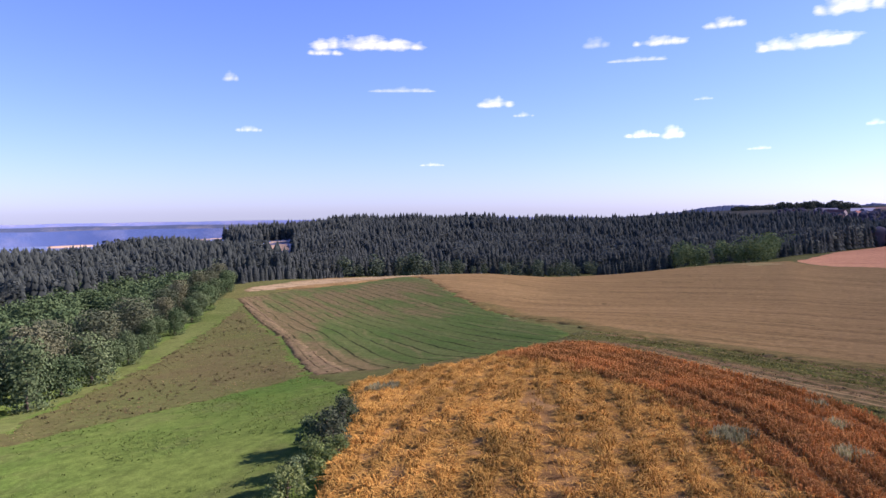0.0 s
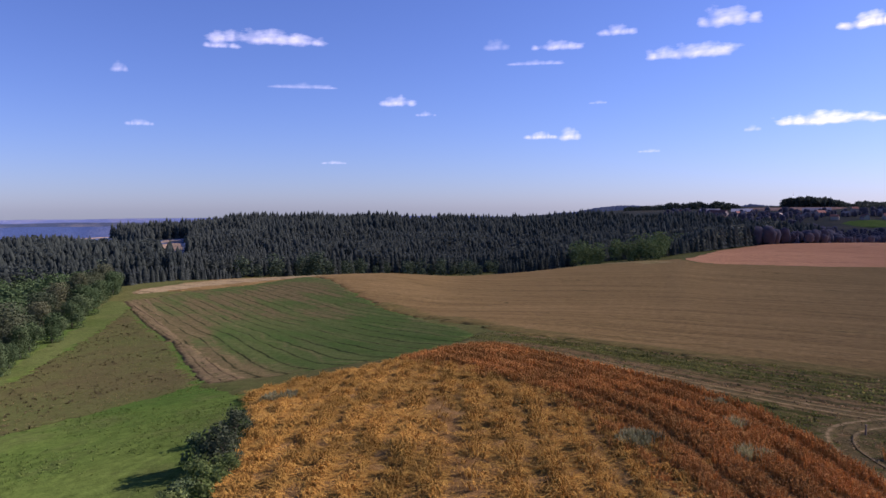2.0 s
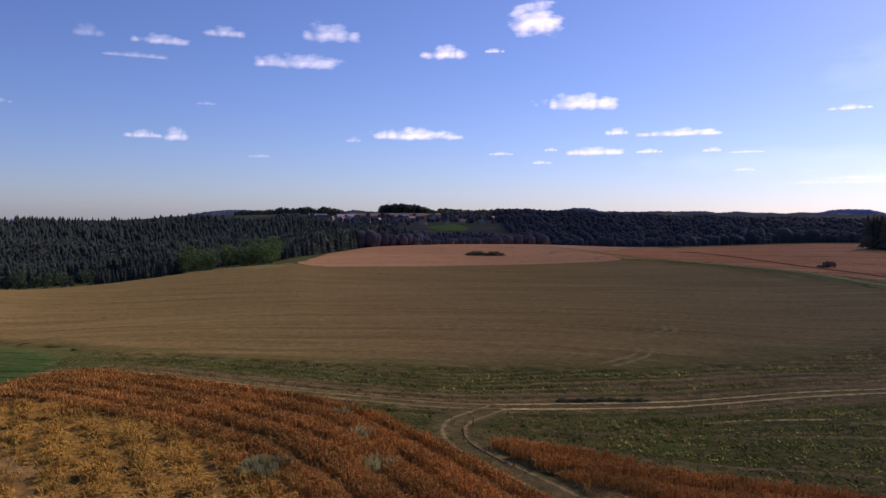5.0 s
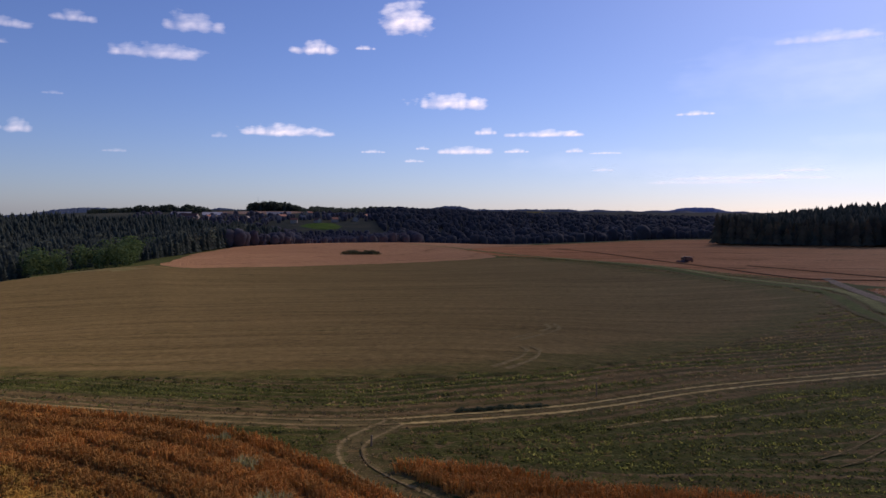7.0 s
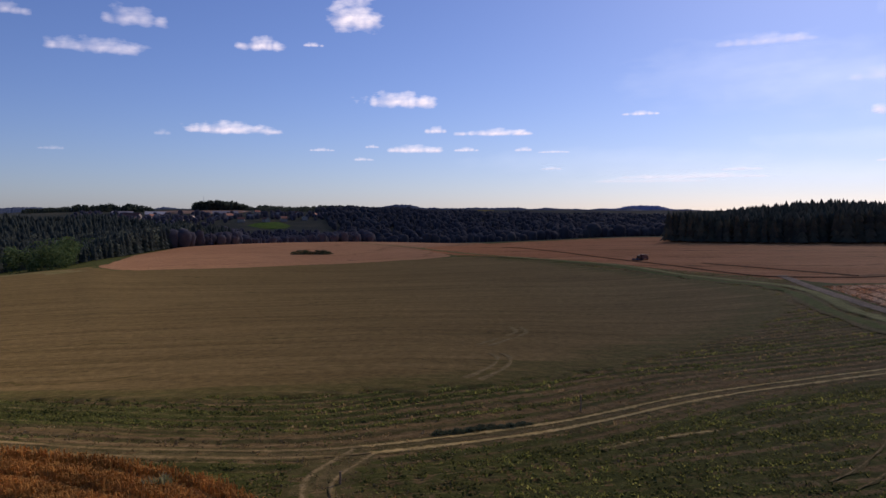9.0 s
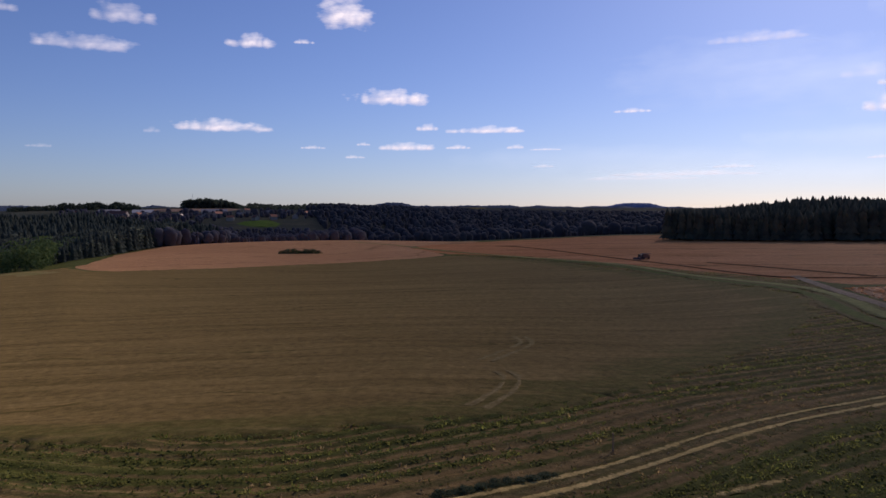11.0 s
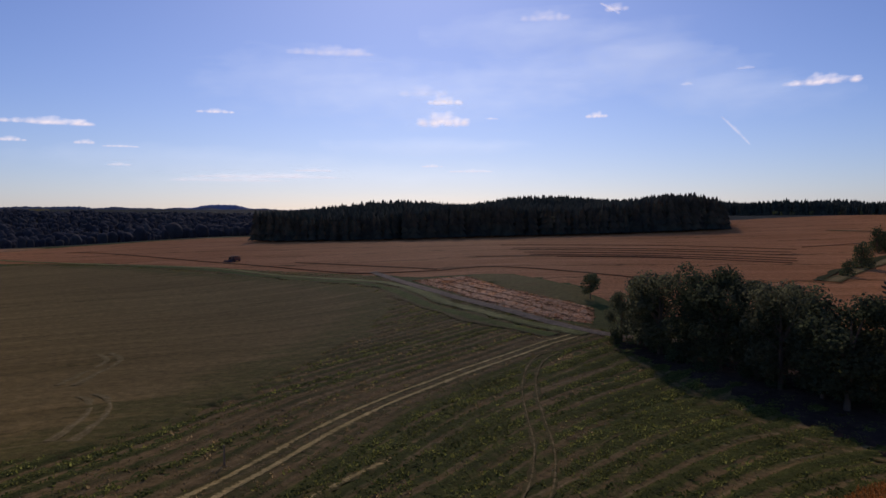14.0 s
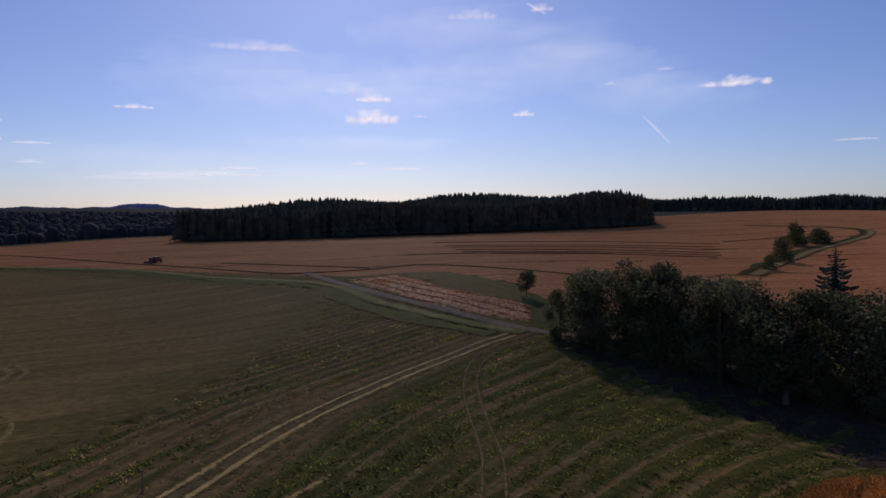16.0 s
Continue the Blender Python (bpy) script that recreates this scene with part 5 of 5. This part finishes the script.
VERGE_GRASS = soil("verge_grass", (0.216, 0.213, 0.069), (0.323, 0.294, 0.108), (0.144, 0.151, 0.049), 0.05, 0.3, other=((0.108, 0.109, 0.036), (0.172, 0.155, 0.061)))
LUSH = soil("lush_verge", (0.078, 0.108, 0.026), (0.130, 0.155, 0.040), (0.150, 0.140, 0.050), 0.06, 0.25, other=((0.120, 0.102, 0.040), (0.165, 0.130, 0.055)))
EDGE_VERGE = smooth_line([(423, 420), (404, 358), (363, 294), (335, 250), (312, 200), (286, 144), (252, 103), (227, 70), (208, 56), (179, 43), (170, 37.5), (160, 30.5), (151, 22.5), (144, 15)], 1.5)
ribbon("field_verge", EDGE_VERGE, (-1.8, 1.8), 0.3, VERGE_GRASS, "bright green grass verge along the stubble field", "meadow", 0.5, 0.05, 80, -0.15)


GREEN_LINE = EDGE_VERGE[np.where((EDGE_VERGE[:, 1] < 180) & (EDGE_VERGE[:, 1] > 17))[0]]
ribbon("verge_band", GREEN_LINE, (-7.0, -1.9), 0.3, LUSH, "dark green weedy band inside the grass verge", "meadow", 0.9, 0.0, 81, 0.02)
for k, pts in enumerate(MARKS):
    ribbon("wheel_rut", pts, (-0.35, 0.35), 0.145, RUT, "faint pale wheel mark in the regrowth", "track", 0.25, seed=98 + k, gaps=0.55)


# ---- built things ----
def box(x0, x1, y0, y1, z0, z1, bevel=0.0):
    bm = bmesh.new()
    bmesh.ops.create_cube(bm, size=1.0)
    for v in bm.verts:
        v.co = Vector(((x0 + x1) / 2 + v.co.x * (x1 - x0), (y0 + y1) / 2 + v.co.y * (y1 - y0), (z0 + z1) / 2 + v.co.z * (z1 - z0)))
    if bevel:
        bmesh.ops.bevel(bm, geom=bm.edges[:], offset=bevel, segments=2, affect="EDGES")
    return bm


def done(name, bm, material):
    me = bpy.data.meshes.new(name)
    bm.to_mesh(me)
    bm.free()
    me.materials.append(material)
    return me


def prism(profile, y0, y1):
    """A bar with the given outline in x and z, from y0 to y1."""
    bm = bmesh.new()
    a = [bm.verts.new((x, y0, z)) for x, z in profile]
    b = [bm.verts.new((x, y1, z)) for x, z in profile]
    bm.faces.new(a)
    bm.faces.new(b[::-1])
    for k in range(len(a)):
        m = (k + 1) % len(a)
        bm.faces.new((a[k], b[k], b[m], a[m]))
    bmesh.ops.recalc_face_normals(bm, faces=bm.faces[:])
    return bm


def wheel_mesh(name, radius, width, material, inner=0.0, side=24):
    bm = bmesh.new()
    bmesh.ops.create_cone(bm, cap_ends=True, segments=side, radius1=radius, radius2=radius, depth=width, matrix=Matrix.Rotation(math.pi / 2, 4, "X"))
    bmesh.ops.bevel(bm, geom=[e for e in bm.edges if abs(e.verts[0].co.y - e.verts[1].co.y) < 1e-4], offset=width * 0.18, segments=2, affect="EDGES")
    return done(name, bm, material)


def house(az, far, turn, length, width, eaves, wall, roof, name="house", label=""):
    x, y = far * math.sin(radians(az)), far * math.cos(radians(az))
    ob = base(name, x, y, turn)
    hw, rise = width / 2, width * 0.36
    part("wall", done("wall", prism([(-hw, -2), (hw, -2), (hw, eaves), (0, eaves + rise), (-hw, eaves)], -length / 2, length / 2), wall), ob)
    o, t = 0.45, 0.22
    slope = rise / hw
    roof_bm = prism([(-hw - o, eaves - o * slope + 0.05), (0, eaves + rise + 0.05), (hw + o, eaves - o * slope + 0.05), (hw + o, eaves - o * slope + 0.05 + t), (0, eaves + rise + 0.05 + t), (-hw - o, eaves - o * slope + 0.05 + t)],
                    -length / 2 - o, length / 2 + o)
    top = part("roof", done("roof", roof_bm, roof), ob)
    if name == "house":
        part("chimney", done("chimney", box(0.6, 1.2, length * 0.2, length * 0.2 + 0.7, eaves + rise - 1, eaves + rise + 1.1), ROOF_RED), top)
    n = max(2, int(length / 3.2))
    for side in (-1, 1):
        for k in range(n):
            yy = -length / 2 + length * (k + 0.5) / n
            w = part("window", done("window", box(side * hw - 0.05, side * hw + 0.07, yy - 0.65, yy + 0.65, eaves - 2.0, eaves - 0.7), WALL_WHITE), ob)
            part("pane", done("pane", box(side * hw - 0.04, side * hw + 0.09, yy - 0.53, yy + 0.53, eaves - 1.88, eaves - 0.82), GLASS_DARK), w)
    part("door", done("door", box(-0.55, 0.55, -length / 2 - 0.08, -length / 2 + 0.05, 0, 2.1), TIMBER), ob)
    return tagged(ob, label, name)


house(30.4, 1372, 60, 34, 13, 4, WALL_GREY, ROOF_PALE, "barn", "long farm hall with a white sheet roof")
house(35.3, 1392, 55, 44, 12, 3.8, WALL_GREY, ROOF_DULL, "barn", "long low farm hall with a pale grey sheet roof")
house(28.2, 1390, 62, 34, 12, 3.8, WALL_GREY, ROOF_DULL, "barn", "long low farm hall with a pale grey sheet roof")
house(28.8, 1330, 30, 30, 12, 5, WALL_GREY, ROOF_RED, "barn", "farm building with a red tiled roof")
rng = np.random.default_rng(77)
for k in range(24):
    az = 25.4 + 16.8 * (k + rng.uniform(0.1, 0.9)) / 24
    pale = k % 3 == 1
    house(az, rng.uniform(1240, 1420), rng.uniform(0, 180), rng.uniform(10, 16), rng.uniform(8, 10), rng.uniform(3.6, 5.5), WALL_WHITE if k % 2 else WALL_GREY,
          ROOF_GREY if pale else ROOF_RED, "house", "village house with pale walls and a grey roof" if pale else "village house with pale walls and a red tiled roof")


def mast(az, far, height):
    ob = base("radio_mast", far * math.sin(radians(az)), far * math.cos(radians(az)))
    for k in range(3):
        a = k * 2.094
        v, f = limb([(1.2 * math.cos(a), 1.2 * math.sin(a), -1), (0.25 * math.cos(a), 0.25 * math.sin(a), height)], [0.16, 0.1], 5)
        part("leg", mesh_from("leg", v, f, STEEL), ob)
    for k in range(10):
        z, r = height * (k + 0.5) / 10, 1.2 - 0.95 * (k + 0.5) / 10
        pts = [(r * math.cos(a), r * math.sin(a), z) for a in (0, 2.094, 4.189, 0)]
        v, f = limb(pts, [0.07] * 4, 4)
        part("brace", mesh_from("brace", v, f, STEEL), ob)
    return tagged(ob, "tall thin lattice radio mast above the hill wood", "mast")


mast(33.8, 1800, 34)


def combine(x, y, turn):
    ob = base("combine_harvester", x, y, turn)
    part("body", done("body", prism([(-3.2, 0.9), (1.6, 0.9), (1.9, 1.6), (1.9, 3.1), (-2.2, 3.3), (-3.4, 2.4)], -1.35, 1.35), PAINT_DUSTY), ob, "dusty grey-brown body")
    part("grain_tank", done("grain_tank", prism([(-1.4, 3.2), (0.9, 3.2), (1.3, 3.9), (-1.8, 3.9)], -1.3, 1.3), PAINT_DUSTY), ob)
    cab = part("cab", done("cab", box(1.9, 3.3, -0.95, 0.95, 1.6, 3.5, 0.12), PAINT_DARK), ob, "dark cab")
    part("windscreen", done("windscreen", box(3.26, 3.34, -0.8, 0.8, 2.0, 3.3), GLASS_DARK), cab)
    part("feeder", done("feeder", prism([(2.2, 0.9), (4.2, 0.4), (4.2, 1.0), (2.2, 1.7)], -0.6, 0.6), PAINT_DARK), ob)
    part("header", done("header", prism([(4.1, 0.25), (5.2, 0.2), (5.0, 0.5), (4.4, 1.3), (4.1, 1.3)], -2.9, 2.9), PAINT_DUSTY), ob)
    part("unloading_pipe", mesh_from("unloading_pipe", *limb([(0.4, 1.3, 3.4), (-1.2, 1.6, 3.7), (-3.8, 1.7, 3.6)], [0.18, 0.18, 0.2], 8), PAINT_DUSTY), ob)
    part("straw_hood", done("straw_hood", prism([(-4.3, 0.8), (-3.2, 0.9), (-3.3, 2.4), (-4.0, 2.0)], -0.9, 0.9), PAINT_DARK), ob)
    for wx, r, wd in ((1.9, 0.95, 0.65), (-2.4, 0.6, 0.45)):
        for side in (-1, 1):
            w = part("wheel", wheel_mesh("tyre", r, wd, RUBBER), ob, "", pose(wx, side * 1.5, r))
            part("rim", wheel_mesh("rim", r * 0.55, wd * 1.04, PAINT_DUSTY), w)
    return tagged(ob, "dusty dark combine harvester standing in the ripe grain", "combine harvester")


combine(312.3, 142.4, 160).scale = (0.8, 0.8, 0.66)


def marker(x, y, h, label):
    ob = base("wooden_post", x, y, 20)
    ob.rotation_euler.y = 0.05
    v, f = limb([(0, 0, -0.3), (0.01, 0, h * 0.6), (0.02, 0.01, h)], [0.075, 0.07, 0.06], 8)
    part("shaft", mesh_from("shaft", v, f, TIMBER), ob)
    part("cap", done("cap", box(-0.06, 0.1, -0.07, 0.09, h - 0.02, h + 0.04, 0.01), TIMBER), ob)
    return tagged(ob, label, "post")


marker(70.6, 50.6, 1.6, "weathered grey wooden post beside the dirt track")
marker(39.2, 51.5, 0.9, "short weathered wooden post at the path junction")

# ---- clouds ----
# heading, height, width, depth in degrees, density
CLOUDS = '''
-6.0 12.9 8.2 1.2 1.00
-9.5 12.3 3.0 0.6 0.80
-3.4 9.5 4.9 0.4 0.45
-16.4 10.2 1.1 0.7 0.50
-15.2 6.4 1.9 0.5 0.60
4.0 8.4 3.3 0.8 0.90
6.4 7.5 1.5 0.4 0.50
-0.9 3.7 1.8 0.3 0.60
17.7 5.7 1.8 1.0 1.00
15.4 5.7 2.4 0.6 1.00
16.7 12.5 3.8 0.8 0.80
15.0 11.3 4.2 0.4 0.50
21.3 13.4 2.3 0.9 0.80
27.2 11.5 7.4 1.2 1.00
29.1 13.7 4.0 1.7 0.90
45.0 14.7 4.6 3.0 1.00
42.2 12.7 1.5 0.4 0.80
38.3 12.5 3.0 1.2 0.90
48.7 8.6 6.4 1.4 1.00
35.9 6.2 6.5 1.0 1.00
51.8 6.4 1.9 0.6 0.90
56.5 6.2 5.5 0.6 1.00
50.0 4.9 4.4 0.7 1.00
46.7 5.1 1.1 0.3 0.70
54.2 4.9 1.7 0.4 0.90
58.8 4.9 1.4 0.4 0.80
61.1 4.7 2.2 0.2 0.80
42.8 4.8 1.8 0.3 0.70
45.9 4.1 1.7 0.3 0.70
31.1 5.8 0.9 0.5 0.50
24.0 4.4 1.8 0.3 0.50
20.0 8.2 1.3 0.3 0.40
12.0 12.6 1.8 0.8 0.35
76.3 12.2 6.2 0.8 0.45
67.7 7.5 2.5 0.4 0.90
85.2 8.6 2.7 0.7 1.00
85.0 7.1 4.0 1.3 1.00
88.9 7.3 1.1 0.2 0.70
71.5 2.7 9.4 0.4 0.50
75.0 3.2 2.7 0.3 0.60
84.3 3.6 1.5 0.3 0.70
87.4 3.2 3.0 0.3 0.60
61.0 3.4 1.4 0.3 0.60
112.8 9.1 4.4 0.8 1.00
97.1 7.4 1.6 0.5 1.00
98.5 15.2 1.7 0.7 0.60
103.8 9.5 0.8 0.3 0.50
83.5 9.3 3.1 1.0 0.35
93.0 14.8 3.4 0.9 0.40
68.5 2.4 7.8 0.4 0.35
100.4 11.8 7.6 2.5 0.14
108.4 7.9 10.6 2.0 0.12
120.6 4.7 2.6 0.2 0.60
85.1 8.2 17.0 3.0 0.21
94.9 9.8 14.0 2.6 0.19
75.4 9.2 15.0 3.2 0.18
101.2 11.2 9.0 1.6 0.22
84.2 4.9 13.0 0.9 0.22
105.3 8.7 9.0 2.4 0.18
92.0 13.2 13.0 2.2 0.21
66.0 3.6 20.0 1.3 0.14
78.0 2.2 30.0 1.6 0.16
107.9 10.4 1.3 0.3 0.40
'''


def cloud_sheet(az, el, w, h, dense, seed, tilt=0.0):
    """One cloud: a shallow bowed sheet whose density is a row of puffs over a flat base."""
    far = 4300.0
    rng = np.random.default_rng(seed)
    ww, hh = far * math.tan(radians(w / 2)), far * math.tan(radians(h / 2))
    thin = dense < 0.3
    nx, nz = (46, 22) if w > 2 else (28, 16)
    gx, gz = np.meshgrid(np.linspace(-1.35, 1.35, nx), np.linspace(-1.5, 1.9, nz), indexing="ij")
    if thin:
        edge = 1 - np.hypot(gx / 1.3, (gz - 0.2) / 1.55)
    else:
        edge = np.full(gx.shape, -1.0)
        for k in range(max(4, int(3 + 1.6 * w / max(h, 0.3)))):
            px = rng.uniform(-0.95, 0.95)
            top = (1 - abs(px) ** 1.6) * rng.uniform(0.45, 1.15) + 0.12
            rx = max(0.16, min(0.6, 0.75 * h / w)) * rng.uniform(0.7, 1.4)
            puff = 1 - np.hypot((gx - px) / (rx * 1.3), np.where(gz > -0.45, (gz + 0.45) / (1.25 * top + 0.25), (gz + 0.45) / 0.42))
            edge = np.maximum(edge, puff)
        body = 0.75 - np.hypot(gx / 1.15, np.where(gz > -0.25, (gz + 0.25) / 1.5, (gz + 0.25) / 0.7))
        edge = np.maximum(0.8 * edge, body)
    rim = (np.abs(gx) > 1.3) | (gz < -1.4) | (gz > 1.8)
    edge = np.where(rim, -2.0, edge)
    bow = -0.2 * hh * np.clip(edge, 0, 1)
    i, j = np.meshgrid(np.arange(nx - 1), np.arange(nz - 1), indexing="ij")
    q = (i * nz + j).ravel()
    faces = np.stack([q, q + nz, q + nz + 1, q + 1], -1)
    v = np.stack([gx * ww * 1.05, bow, (1.2 * gz + 0.3) * hh], -1).reshape(-1, 3)
    shade = 0.42 + 0.35 * gz.ravel()
    data = {"edge": edge.ravel(), "shade": shade, "thick": np.full(nx * nz, dense * (0.52 if az < 32 else 0.95))}
    ob = new("cloud", mesh_from("cloud", v, faces, VEIL if thin else CLOUD, data, True))
    d = Vector((math.sin(radians(az)), math.cos(radians(az)), math.tan(radians(el))))
    ob.matrix_basis = Matrix.Translation(Vector((8, 18, 28)) + d * far) @ pose(0, 0, 0, 0, tilt, -az)
    tagged(ob, "small white fair-weather cloud" if dense > 0.6 else "thin faint wisp of cloud", "cloud", "clouds in the sky")


for k, row in enumerate(CLOUDS.strip().splitlines()):
    cloud_sheet(*map(float, row.split()), 100 + k)
cloud_sheet(98.1, 15.2, 2.0, 0.3, 0.6, 180, 32)
cloud_sheet(107.2, 6.0, 2.9, 0.26, 0.5, 181, 47)
